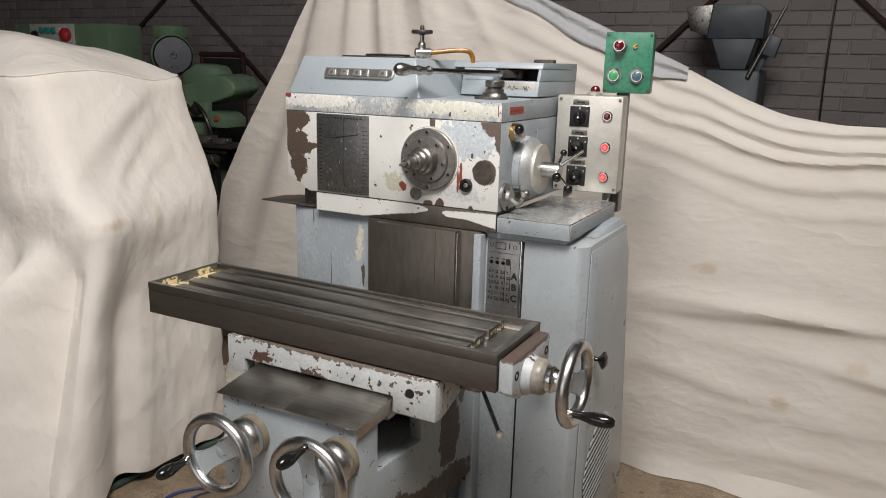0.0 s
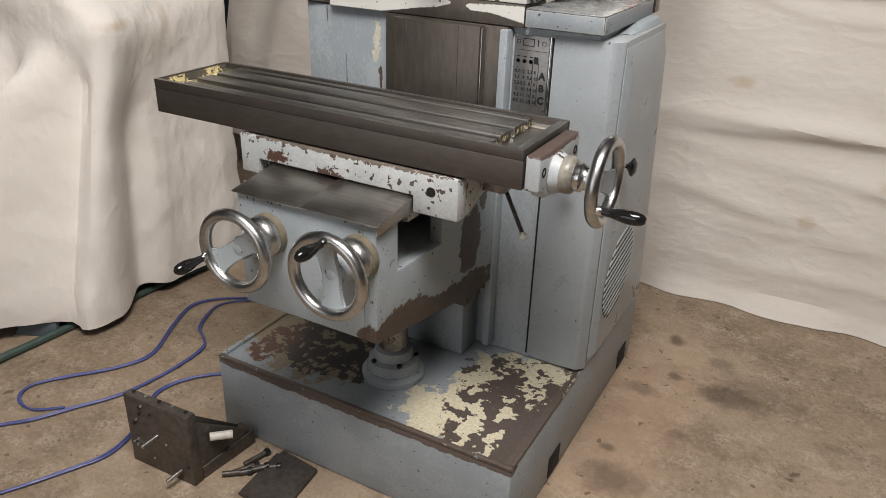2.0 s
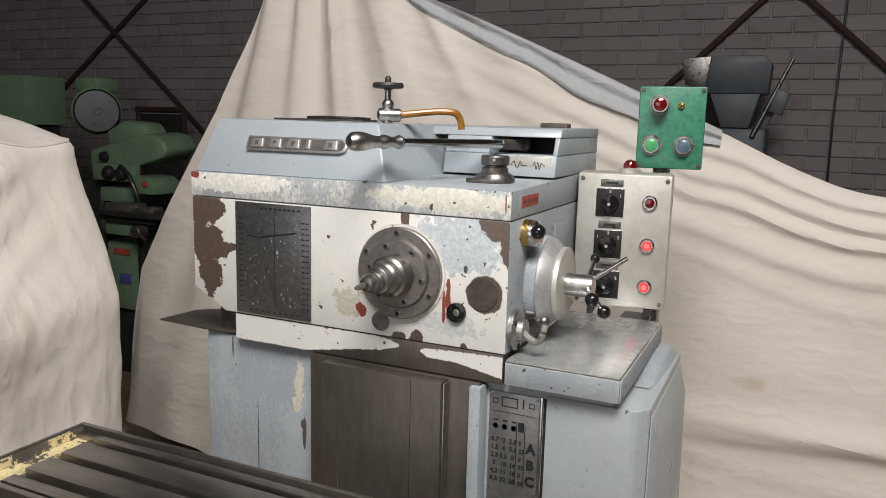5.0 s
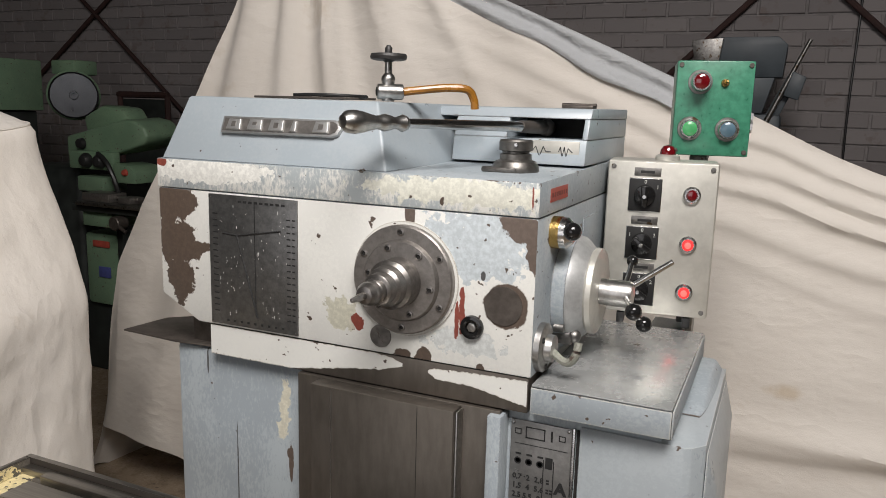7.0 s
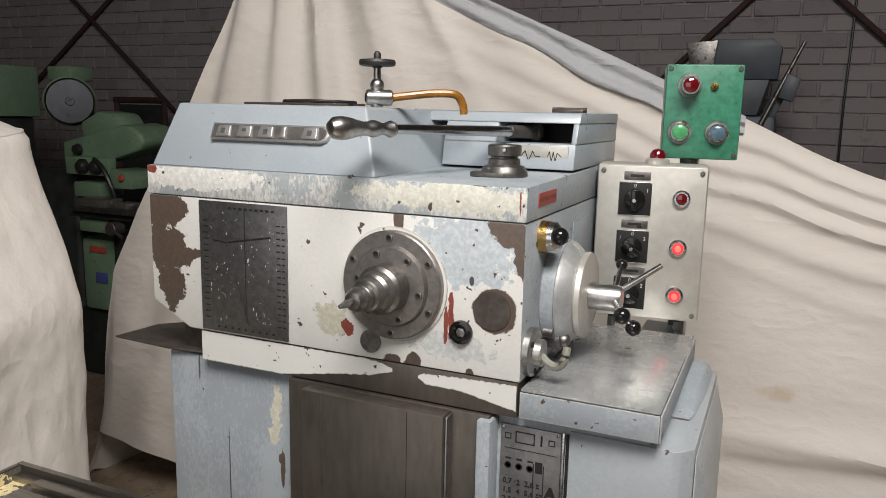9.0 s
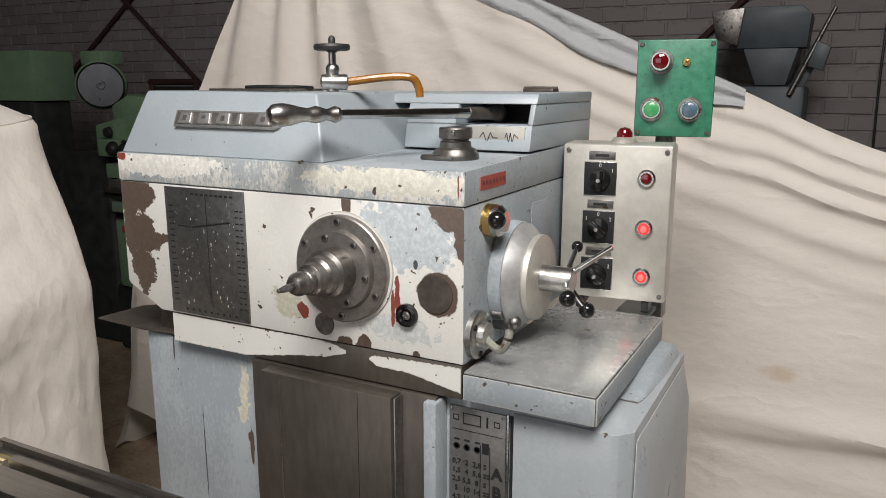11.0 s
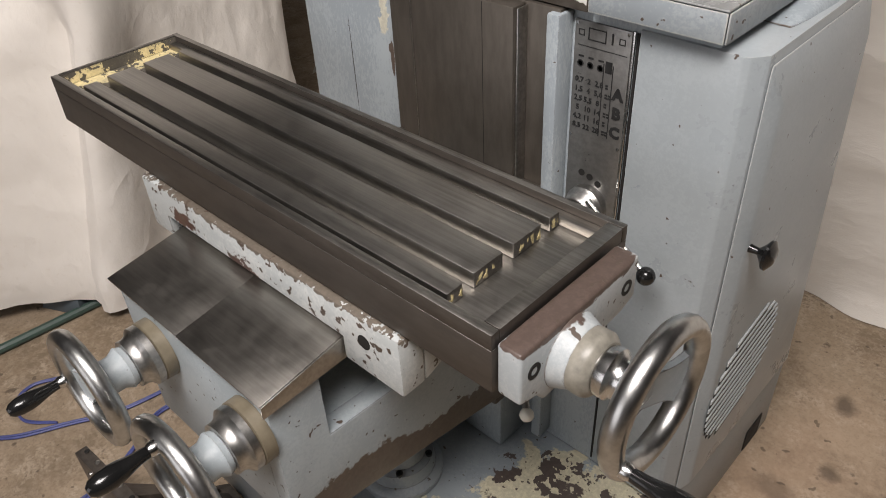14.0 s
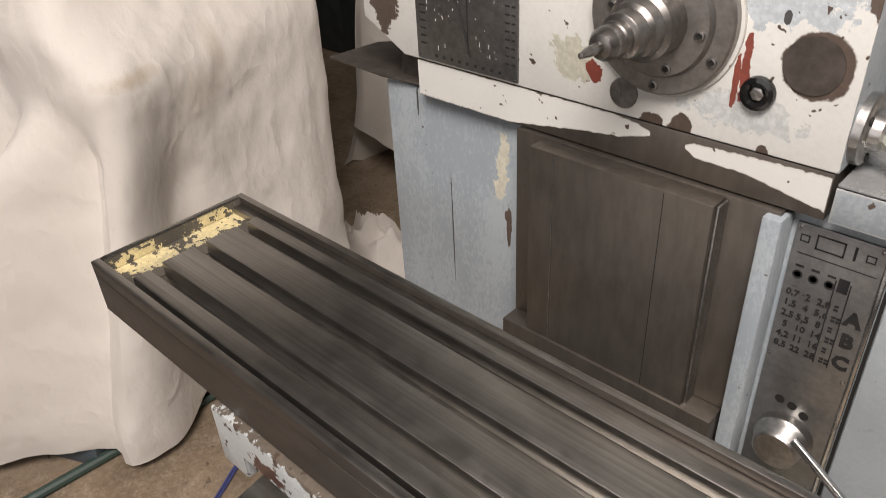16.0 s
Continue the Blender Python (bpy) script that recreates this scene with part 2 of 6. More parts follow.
TABLE_SIDE = metal("dark_oiled_steel", (0.120, 0.105, 0.092), 0.50, (30, 120, 120), 0.85, metallic=0.75)
WAY_STEEL = metal("ground_way_steel", (0.150, 0.132, 0.113), 0.46, (70, 70, 16), 0.80, metallic=0.75)
TROUGH = painted("yellow_primed_trough", (0.085, 0.075, 0.062), (0.12, 0.108, 0.09), specks=0.75, chips=(0.10, 0.085, 0.07), edge=(0.10, 0.09, 0.07), blobs=[
    ((-0.397, -0.352, 0.92), (0.018, 0.042, 0.05), (0.62, 0.53, 0.30), 1.1, 60, 1.0, 0.40),
    ((-0.396, -0.247, 0.92), (0.020, 0.046, 0.05), (0.62, 0.53, 0.30), 1.1, 60, 2.0, 0.40),
    ((-0.380, -0.33, 0.92), (0.010, 0.05, 0.05), (0.50, 0.43, 0.26), 1.4, 70, 3.0, 0.46)])
COVER_STEEL = metal("oily_sheet_steel", (0.44, 0.415, 0.38), 0.36, (12, 160, 160), 0.80)
BRIGHT = metal("polished_steel", (0.66, 0.66, 0.65), 0.22, (80, 80, 80), 0.8)
TURNED = metal("turned_steel", (0.54, 0.53, 0.51), 0.34, (140, 140, 140), 0.72)
SPINDLE_STEEL = metal("oiled_spindle_steel", (0.32, 0.30, 0.28), 0.42, (120, 120, 120), 0.75, metallic=0.85)
BADGE = metal("cast_badge_alloy", (0.52, 0.52, 0.51), 0.42, (120, 120, 120), 0.85, metallic=0.8)
DULL_STEEL = metal("dull_steel", (0.30, 0.29, 0.275), 0.42, (90, 90, 90), 0.6, spots=0.62)
BROWN_STEEL = metal("brown_oiled_steel", (0.13, 0.112, 0.098), 0.45, (60, 60, 60), 0.65, metallic=0.6)
PANEL_STEEL = metal("brushed_stainless_sheet", (0.60, 0.585, 0.53), 0.40, (40, 40, 40), 0.86, metallic=0.55)
PLATE_STEEL = metal("etched_dark_plate", (0.20, 0.20, 0.195), 0.36, (150, 150, 150), 0.7, metallic=0.8)
FEED_PLATE = metal("etched_aluminium_plate", (0.25, 0.245, 0.235), 0.30, (150, 150, 150), 0.8, metallic=0.7)
TRAY_STEEL = metal("galvanised_tray_sheet", (0.42, 0.435, 0.44), 0.30, (60, 60, 60), 0.8, metallic=0.7)
TRAY_TOP = metal("worn_pale_tray_sheet", (0.42, 0.43, 0.425), 0.25, (60, 60, 60), 0.85, spots=0.68, metallic=0.45)
TRAY_PAINT = painted("scuffed_tray_enamel", (0.27, 0.305, 0.33), (0.33, 0.365, 0.385), specks=0.70, edge=(0.55, 0.53, 0.46))
KNOB_STEEL = metal("dark_knob_steel", (0.20, 0.19, 0.175), 0.38, (120, 120, 120), 0.7, metallic=0.85)
NOSE_STEEL = metal("turned_nose_steel", (0.27, 0.255, 0.24), 0.34, (140, 140, 140), 0.7, metallic=0.9)
DISC_STEEL = metal("turned_disc_steel", (0.10, 0.105, 0.115), 0.30, (200, 200, 200), 0.85, metallic=0.9)
FACE_GREY = plain("pale_grey_panel_paint", (0.50, 0.51, 0.48), 0.5)
VALVE_BLACK = plain("dark_valve_wheel", (0.028, 0.027, 0.026), 0.45)
LEVER_PAINT = painted("pale_lever_enamel", (0.23, 0.235, 0.20), (0.29, 0.295, 0.25), specks=0.66)
# Near-black for dark far parts; also puts the background's shade into colour.
FAR_DARK = plain("dark_enamel_and_shade", (0.022, 0.027, 0.024), 0.6, 0, 0.5, 14)
SWITCH_BLACK = plain("matt_black_plate", (0.008, 0.008, 0.008), 0.6)
BLACK = plain("black_bakelite", (0.012, 0.012, 0.012), 0.16)
RUBBER = plain("black_plastic", (0.018, 0.018, 0.018), 0.42)
# Near-black that paints the shade of holes, gaps and recesses onto solid pieces.
DARK = plain("near_black_hollow_shade", (0.010, 0.009, 0.008), 0.8)
INK = plain("black_ink", (0.02, 0.02, 0.02), 0.5)
PALE_INK = plain("pale_marking", (0.60, 0.60, 0.57), 0.5)
YELLOW = plain("flaked_yellow_primer", (0.66, 0.55, 0.29), 0.7, 0, 0.35, 60)
BRASS = metal("brass", (0.62, 0.42, 0.15), 0.22, (90, 90, 90), 0.8)
AMBER = plain("amber_hose", (0.30, 0.13, 0.02), 0.22, 0, 0.3, 40)
GREEN_BOX = plain("hammered_green_enamel", (0.050, 0.225, 0.138), 0.34, 0, 0.3, 90)
PALE_GREEN = painted("pale_green_enamel", (0.13, 0.215, 0.135), (0.16, 0.25, 0.155), specks=0.68, rough=0.45)
MACHINE_GREY = plain("slate_enamel", (0.075, 0.092, 0.105), 0.5, 0, 0.25, 12)
RED_PAINT = plain("red_label", (0.42, 0.075, 0.05), 0.5)
RED_GLASS = plain("red_lens", (0.13, 0.005, 0.008), 0.10, Coat_Weight=1.0)
GREEN_LENS = plain("green_lens", (0.08, 0.38, 0.14), 0.22)
BLUE_LENS = plain("blue_lens", (0.10, 0.17, 0.22), 0.2)
LAMP_RED = glow("lit_red_lens", (1.0, 0.02, 0.02), 2.4)
LAMP_CORE = glow("lit_lamp_core", (1.0, 0.07, 0.06), 2.8)
CABLE_BLUE = plain("blue_cable_sheath", (0.075, 0.090, 0.27), 0.45)
HOSE_GREEN = plain("dark_green_hose", (0.05, 0.085, 0.07), 0.5)
BAR_BROWN = plain("rusty_bar", (0.05, 0.022, 0.018), 0.75, 0, 0.4, 20)
WHITE_PLASTIC = plain("white_plastic", (0.62, 0.60, 0.54), 0.4)


def cloth(name, base, shade, stretch=(26, 26, 40), stains=()):
    n = Nodes(name)
    weave = n.noise(420, 2, 0.5)
    big = n.noise(2.3, 5, 0.6)
    stain = n.ramp(n.noise(5.5, 5, 0.65, 4.0), 0.64, 0.76)
    c = n.mix(n.ramp(big, 0.3, 0.7), shade, base)
    c = n.mix(n.math("MULTIPLY", stain, 0.30), c, (0.38, 0.28, 0.16))
    c = n.mix(n.math("MULTIPLY", n.ramp(n.noise(60, 5, 0.7, 2.0), 0.60, 0.72), 0.14), c, (0.42, 0.33, 0.22))
    for spot, r, strength in stains:
        c = n.mix(n.math("MULTIPLY", n.blob(spot, r, 1.1, 26, 0.0, 0.5), strength), c, (0.40, 0.27, 0.12))
    # crumple lines of several sizes
    lines = n.math("ABSOLUTE", n.math("SUBTRACT", n.noise(tuple(v * 0.45 for v in stretch), 3, 0.5, 6.0), 0.5))
    sharp = n.ramp(lines, 0.0, 0.09, 1.0, 0.0)
    crease = n.math("ADD", n.math("MULTIPLY", n.noise(stretch, 4, 0.55, 2.0), 0.55), n.math("ADD", n.math("MULTIPLY", sharp, 0.20), n.math("MULTIPLY", n.noise(tuple(v * 2.2 for v in stretch), 2, 0.5, 8.0), 0.16)))
    h = n.math("ADD", n.math("MULTIPLY", weave, 0.05), crease)
    return n.finish(c, 0.9, bump=h, strength=0.75, distance=0.012, Sheen_Weight=0.12)


# One cotton twice: paler on the cover, darker on the sheet, standing for light.
CLOTH_LIT = cloth("unbleached_cotton_lit", (0.78, 0.74, 0.685), (0.70, 0.655, 0.595), (13, 13, 9), [((-0.955, -0.08, 0.952), (0.05, 0.055, 0.013), 0.45), ((-0.97, 0.08, 0.86), (0.05, 0.05, 0.05), 0.16), ((-0.98, 0.14, 0.93), (0.05, 0.02, 0.06), 0.18)])
CLOTH_WALL_DIM = cloth("unbleached_cotton_dimmed", (0.68, 0.64, 0.585), (0.61, 0.565, 0.51), (7, 7, 13), [((0.62, 1.07, 0.783), (0.035, 0.3, 0.015), 0.4), ((0.91, 1.07, 0.352), (0.025, 0.3, 0.02), 0.4), ((1.12, 1.07, 0.52), (0.03, 0.3, 0.02), 0.3)])
# Grey-blue tone for the sheet's shaded shoulder, put in as colour.
CLOTH_SHADE = cloth("cotton_in_shade", (0.44, 0.45, 0.46), (0.38, 0.39, 0.40))


def floor_material():
    n = Nodes("stained_concrete")
    big, mid, fine = n.noise(1.4, 6, 0.62), n.noise(7, 6, 0.68, 3.0), n.noise(60, 4, 0.6)
    c = n.mix(n.ramp(big, 0.38, 0.62), (0.235, 0.175, 0.115), (0.37, 0.285, 0.200))
    c = n.mix(n.math("MULTIPLY", n.ramp(mid, 0.48, 0.62), 0.65), c, (0.165, 0.122, 0.080))
    # worn pale concrete with dust in its pores
    pale = n.math("MULTIPLY", n.ramp(n.noise(11, 6, 0.7, 12.0), 0.50, 0.60), n.ramp(n.noise(120, 3, 0.65, 1.5), 0.44, 0.54))
    c = n.mix(n.math("MULTIPLY", pale, 0.65), c, (0.46, 0.375, 0.285))
    c = n.mix(n.math("MULTIPLY", n.ramp(fine, 0.45, 0.62), 0.35), c, (0.42, 0.335, 0.245))
    c = n.mix(n.math("MULTIPLY", n.ramp(n.noise(140, 4, 0.7, 1.0), 0.50, 0.66), 0.40), c, (0.14, 0.10, 0.065))
    # warmer, paler patch along the machine's foot
    c = n.mix(n.math("MULTIPLY", n.blob((0.62, 0.15, 0), (0.14, 0.46, 1), 0.9, 7, 0.0, 0.6), 0.45), c, (0.46, 0.315, 0.215))
    oil = n.ramp(n.noise(15, 5, 0.6, 8.0), 0.65, 0.70)
    c = n.mix(n.math("MULTIPLY", oil, 0.75), c, (0.075, 0.052, 0.035))
    drip = n.ramp(n.noise(34, 2, 0.5, 6.0), 0.69, 0.72)
    c = n.mix(n.math("MULTIPLY", drip, 0.7), c, (0.085, 0.06, 0.04))
    for centre, r, deep in (((0.843, 0.45, 0), (0.085, 0.05, 1), 0.7), ((0.90, 0.52, 0), (0.10, 0.07, 1), 0.35), ((0.645, -0.058, 0), (0.07, 0.05, 1), 0.6), ((0.626, 0.689, 0), (0.022, 0.03, 1), 0.75),
                            ((0.669, 0.477, 0), (0.02, 0.02, 1), 0.7), ((0.60, 0.36, 0), (0.05, 0.03, 1), 0.5), ((0.78, 0.62, 0), (0.04, 0.03, 1), 0.45), ((0.60, 0.05, 0), (0.02, 0.015, 1), 0.6), ((0.75, 0.2, 0), (0.03, 0.02, 1), 0.4)):
        c = n.mix(n.math("MULTIPLY", n.blob(centre, r, 1.0, 20, 0.0, 0.45), deep), c, (0.075, 0.052, 0.036))
    return n.finish(c, n.ramp(mid, 0.3, 0.7, 0.55, 0.8), bump=n.math("ADD", n.math("MULTIPLY", fine, 0.4), mid), strength=0.3, distance=0.003)


FLOOR = floor_material()


def brick_material(name, tint=1.0):
    n = Nodes(name)
    rnd = n.node("ShaderNodeObjectInfo").outputs["Random"]
    isl = n.node("ShaderNodeNewGeometry").outputs["Random Per Island"]
    r = n.math("FRACT", n.math("ADD", rnd, isl))
    c = n.mix(r, (0.205 * tint, 0.187 * tint, 0.185 * tint), (0.255 * tint, 0.232 * tint, 0.228 * tint))
    worn = n.ramp(n.noise(9, 5, 0.65), 0.58, 0.66)
    c = n.mix(n.math("MULTIPLY", worn, 0.4), c, (0.15, 0.10, 0.085))
    return n.finish(c, 0.85, bump=n.noise(40, 5, 0.65), strength=0.5, distance=0.004)


BRICK = brick_material("grey_painted_brick")
MORTAR = plain("grey_mortar", (0.27, 0.25, 0.245), 0.9, 0, 0.3, 20)
# Dark paints for the unseen enclosing walls and roof.
WALL_PAINT = plain("dark_wall_paint", (0.13, 0.12, 0.11), 0.85, 0, 0.3, 3)
CEILING_PAINT = plain("dark_roof_sheet", (0.09, 0.085, 0.08), 0.85, 0, 0.3, 3)


# ---------------------------------------------------------------- mesh tools
PLACED = {}


def thing(name, base, label, category, group="", kind=""):
    ob = new(name)
    ob.location = base
    PLACED[ob] = Matrix.Translation(base)
    return tagged(ob, label, category, group, kind)


def link_mesh(name, bm, mats, smooth=True):
    me = bpy.data.meshes.new(name)
    bm.normal_update()
    if smooth:
        for f in bm.faces:
            f.smooth = True
        for e in bm.edges:
            e.smooth = len(e.link_faces) == 2 and e.calc_face_angle(0) < 0.6
    bm.to_mesh(me)
    bm.free()
    for m in mats if isinstance(mats, (list, tuple)) else [mats]:
        me.materials.append(m)
    return me


def part(name, bm, material, parent, label="", m=None, smooth=True):
    me = bm if isinstance(bm, bpy.types.Mesh) else link_mesh(name, bm, material, smooth)
    ob = new(name, me)
    ob.parent = parent
    ob.matrix_parent_inverse = PLACED[parent].inverted()
    ob.matrix_basis = m if m is not None else Matrix()
    PLACED[ob] = ob.matrix_basis.copy()
    return tagged(ob, label)


def solo(name, bm, material, label, category, group="", kind="", m=None, smooth=True):
    ob = new(name, link_mesh(name, bm, material, smooth))
    if m is not None:
        ob.matrix_basis = m
    PLACED[ob] = ob.matrix_basis.copy()
    return tagged(ob, label, category, group, kind)


def bevel_all(bm, width, seg=2):
    if width > 0:
        edges = [e for e in bm.edges if len(e.link_faces) == 2 and e.calc_face_angle(0) > 0.3]
        bmesh.ops.bevel(bm, geom=edges, offset=width, segments=seg, affect="EDGES", profile=0.5, clamp_overlap=True)
    return bm


def box(x0, x1, y0, y1, z0, z1, bev=0.002, seg=2):
    bm = bmesh.new()
    bmesh.ops.create_cube(bm, size=1.0, matrix=Matrix.Translation(((x0 + x1) / 2, (y0 + y1) / 2, (z0 + z1) / 2)) @ Matrix.Diagonal((x1 - x0, y1 - y0, z1 - z0, 1)))
    return bevel_all(bm, bev, seg)


def prism(outline, axis, a, b, bev=0.002, seg=2):
    """An outline drawn across an axis and drawn out along it from a to b."""
    bm = bmesh.new()
    spot = {"x": lambda p, s: (s, p[0], p[1]), "y": lambda p, s: (p[0], s, p[1]), "z": lambda p, s: (p[0], p[1], s)}[axis]
    lo, hi = [bm.verts.new(spot(p, a)) for p in outline], [bm.verts.new(spot(p, b)) for p in outline]
    n = len(outline)
    bm.faces.new(lo), bm.faces.new(hi[::-1])
    for i in range(n):
        bm.faces.new((lo[i], hi[i], hi[(i + 1) % n], lo[(i + 1) % n]))
    bmesh.ops.recalc_face_normals(bm, faces=bm.faces)
    return bevel_all(bm, bev, seg)


def hull(points, bev=0.002, seg=2):
    bm = bmesh.new()
    vs = [bm.verts.new(p) for p in points]
    bmesh.ops.convex_hull(bm, input=vs)
    bmesh.ops.dissolve_limit(bm, angle_limit=0.02, verts=bm.verts, edges=bm.edges)
    bmesh.ops.recalc_face_normals(bm, faces=bm.faces)
    return bevel_all(bm, bev, seg)


def lathe(profile, m=None, seg=28):
    """(radius, height) pairs turned round the z axis."""
    bm = bmesh.new()
    rings = []
    for r, h in profile:
        if r < 1e-6:
            rings.append([bm.verts.new((0, 0, h))])
        else:
            rings.append([bm.verts.new((r * math.cos(2 * math.pi * i / seg), r * math.sin(2 * math.pi * i / seg), h)) for i in range(seg)])
    for a, b in zip(rings, rings[1:]):
        for i in range(seg):
            j = (i + 1) % seg
            q = [a[i % len(a)], a[j % len(a)], b[j % len(b)], b[i % len(b)]]
            q = list(dict.fromkeys(q))
            if len(q) > 2:
                bm.faces.new(q)
    for ring, flip in ((rings[0], True), (rings[-1], False)):
        if len(ring) > 1:
            bm.faces.new(ring[::-1] if flip else ring)
    if m is not None:
        bm.transform(m)
    bmesh.ops.recalc_face_normals(bm, faces=bm.faces)
    return bm


def rod(a, b, r, r2=None, seg=16):
    a, b = Vector(a), Vector(b)
    m = Matrix.Translation(a) @ (b - a).to_track_quat("Z", "Y").to_matrix().to_4x4()
    l = (b - a).length
    r2 = r if r2 is None else r2
    c = min(0.12 * min(r, r2), 0.3 * l)
    return lathe([(0, 0), (r - c, 0), (r, c), (r2, l - c), (r2 - c, l), (0, l)], m, seg)


def tube(points, r, seg=8, steps=6):
    """A round hose through the points."""
    P = [Vector(p) for p in points]
    path = []
    for i in range(len(P) - 1):
        p0, p1, p2, p3 = P[max(i - 1, 0)], P[i], P[i + 1], P[min(i + 2, len(P) - 1)]
        for k in range(steps):
            t = k / steps
            path.append(0.5 * ((2 * p1) + (p2 - p0) * t + (2 * p0 - 5 * p1 + 4 * p2 - p3) * t * t + (3 * p1 - p0 - 3 * p2 + p3) * t ** 3))
    path.append(P[-1])
    bm = bmesh.new()
    rings, up = [], Vector((0.13, 0.2, 1)).normalized()
    for i, p in enumerate(path):
        d = (path[min(i + 1, len(path) - 1)] - path[max(i - 1, 0)]).normalized()
        s = d.cross(up)
        s = s.normalized() if s.length > 1e-4 else Vector((1, 0, 0))
        u = s.cross(d)
        rings.append([bm.verts.new(p + r * (math.cos(2 * math.pi * k / seg) * s + math.sin(2 * math.pi * k / seg) * u)) for k in range(seg)])
    for a, b in zip(rings, rings[1:]):
        for k in range(seg):
            bm.faces.new((a[k], a[(k + 1) % seg], b[(k + 1) % seg], b[k]))
    bm.faces.new(rings[0][::-1]), bm.faces.new(rings[-1])
    bmesh.ops.recalc_face_normals(bm, faces=bm.faces)
    return bm


def merged(*bms):
    out = bmesh.new()
    for b in bms:
        me = bpy.data.meshes.new("t")
        b.to_mesh(me)
        b.free()
        out.from_mesh(me)
        bpy.data.meshes.remove(me)
    return out


def ball(c, r, seg=16):
    n = 10
    return lathe([(r * math.sin(math.pi * i / n) if 0 < i < n else 0, -r * math.cos(math.pi * i / n)) for i in range(n + 1)], Matrix.Translation(c), seg)


def turned_to(direction):
    return Vector(direction).to_track_quat("Z", "Y").to_matrix().to_4x4()


def lettering(text, size, m, depth=0.0004, bold=0.0):
    cu = bpy.data.curves.new("t", "FONT")
    cu.offset = bold
    cu.body, cu.size, cu.extrude, cu.align_x, cu.align_y, cu.resolution_u = text, size, depth, "CENTER", "CENTER", 2
    ob = bpy.data.objects.new("t", cu)
    me = bpy.data.meshes.new_from_object(ob)
    me.transform(m)
    bm = bmesh.new()
    bm.from_mesh(me)
    bpy.data.objects.remove(ob)
    bpy.data.curves.remove(cu)
    bpy.data.meshes.remove(me)
    return bm


def facing(x, y, z, spin=0.0):
    """For flat writing on an upright face that looks towards -y."""
    return Matrix.Translation((x, y, z)) @ Matrix.Rotation(radians(90), 4, "X") @ Matrix.Rotation(spin, 4, "Z")


def lerp(points, x):
    for (x0, y0), (x1, y1) in zip(points, points[1:]):
        if x <= x1:
            f = (x - x0) / (x1 - x0) if x1 > x0 else 0
            return y0 + max(0.0, f) * (y1 - y0)
    return points[-1][1]


def swell(a):
    a = min(1.0, max(0.0, a))
    return a * a * (3 - 2 * a)


def paint_faces(bm, index, test):
    for f in bm.faces:
        if test(f):
            f.material_index = index
    return bm


# ---------------------------------------------------------------- the hall
floor = solo("floor", box(-8, 6, -6.4, 3.75, -0.3, 0.0, 0), FLOOR, "stained brown concrete workshop floor with oil spots", "floor", kind="structure")
mill = thing("milling_machine", (0.09, -0.05, 0), "old blue-grey milling machine with chipped white paint on concrete floor", "milling machine")
# ---------------------------------------------------------------- base and column
base = box(-0.33, 0.507, -0.405, 0.53, 0.0, 0.22, 0.006)
paint_faces(base, 1, lambda f: f.normal.z > 0.9)
base_ob = part("base", base, [BASE_GREY, BASE_TOP], mill, "scuffed grey cast base with flaking paint")
for x0, x1, y0, y1 in ((-0.33, 0.507, -0.405, -0.393), (-0.33, -0.318, -0.392, 0.018), (0.495, 0.507, -0.392, 0.018)):
    part("rim", box(x0, x1, y0, y1, 0.219, 0.229, 0.003), BASE_TOP, base_ob)
# Dark patches stand proud of the foot and paint the recesses' shade.
for y in (-0.16, 0.40):
    part("recess_shade", box(0.500, 0.5095, y, y + 0.075, 0.012, 0.075, 0.002), DARK, base_ob, "dark patch painting the shade of a foot recess")

# the rear slopes back towards the foot
column = hull([(x, y, z) for x in (-0.325, 0.46) for y, z in ((0.02, 0.221), (0.02, 1.066), (0.49, 0.221), (0.36, 1.066))], 0.006)
col = part("column", column, COLUMN_GREY, mill, "streaked blue-grey column")
part("side_cover", hull([(x, y, z) for x, y in ((0.3565, 0.016), (0.488, 0.014), (0.496, 0.018), (0.502, 0.026), (0.511, 0.036)) for z in (0.230, 1.056)] + [(x, y, z) for x in (0.3565, 0.511) for y, z in ((0.495, 0.230), (0.358, 1.056))], 0.002), SIDE_GREY, col)
part("cover_seam", box(0.352, 0.3555, 0.0175, 0.03, 0.235, 1.05, 0), DARK, col)
# raised door on the side with a chamfered border
door = hull([(0.5115, y, z) for y, z in ((0.037, 0.245), (0.037, 1.045), (0.488, 0.245), (0.354, 1.045))] + [(0.527, y, z) for y, z in ((0.062, 0.265), (0.062, 0.990), (0.462, 0.265), (0.338, 0.990))], 0.006, 3)
side_door = part("side_door", door, SIDE_GREY, mill, "grey side door with a chamfered border")
# pressed slats within a round outline
for k in range(12):
    z = 0.570 - k * 0.0182
    half = math.sqrt(max(0.112 ** 2 - (z - 0.470) ** 2, 0.0016))
    a, b = (0.172 - half, z - half * 0.18), (0.172 + half, z + half * 0.18)
    part("louvre", hull([(x, q[0], q[1] + h) for q in (a, b) for x, h in ((0.5273, 0.0), (0.5273, -0.0100), (0.5300, -0.0020), (0.5300, -0.0082))], 0.0004, 1), SIDE_GREY, side_door)
    # Near-black strip paints the shade under each slat.
    part("louvre_shade", hull([(x, q[0], q[1] + h) for q in (a, b) for x in (0.5272, 0.5284) for h in (-0.0103, -0.0180)], 0, 1), DARK, side_door)
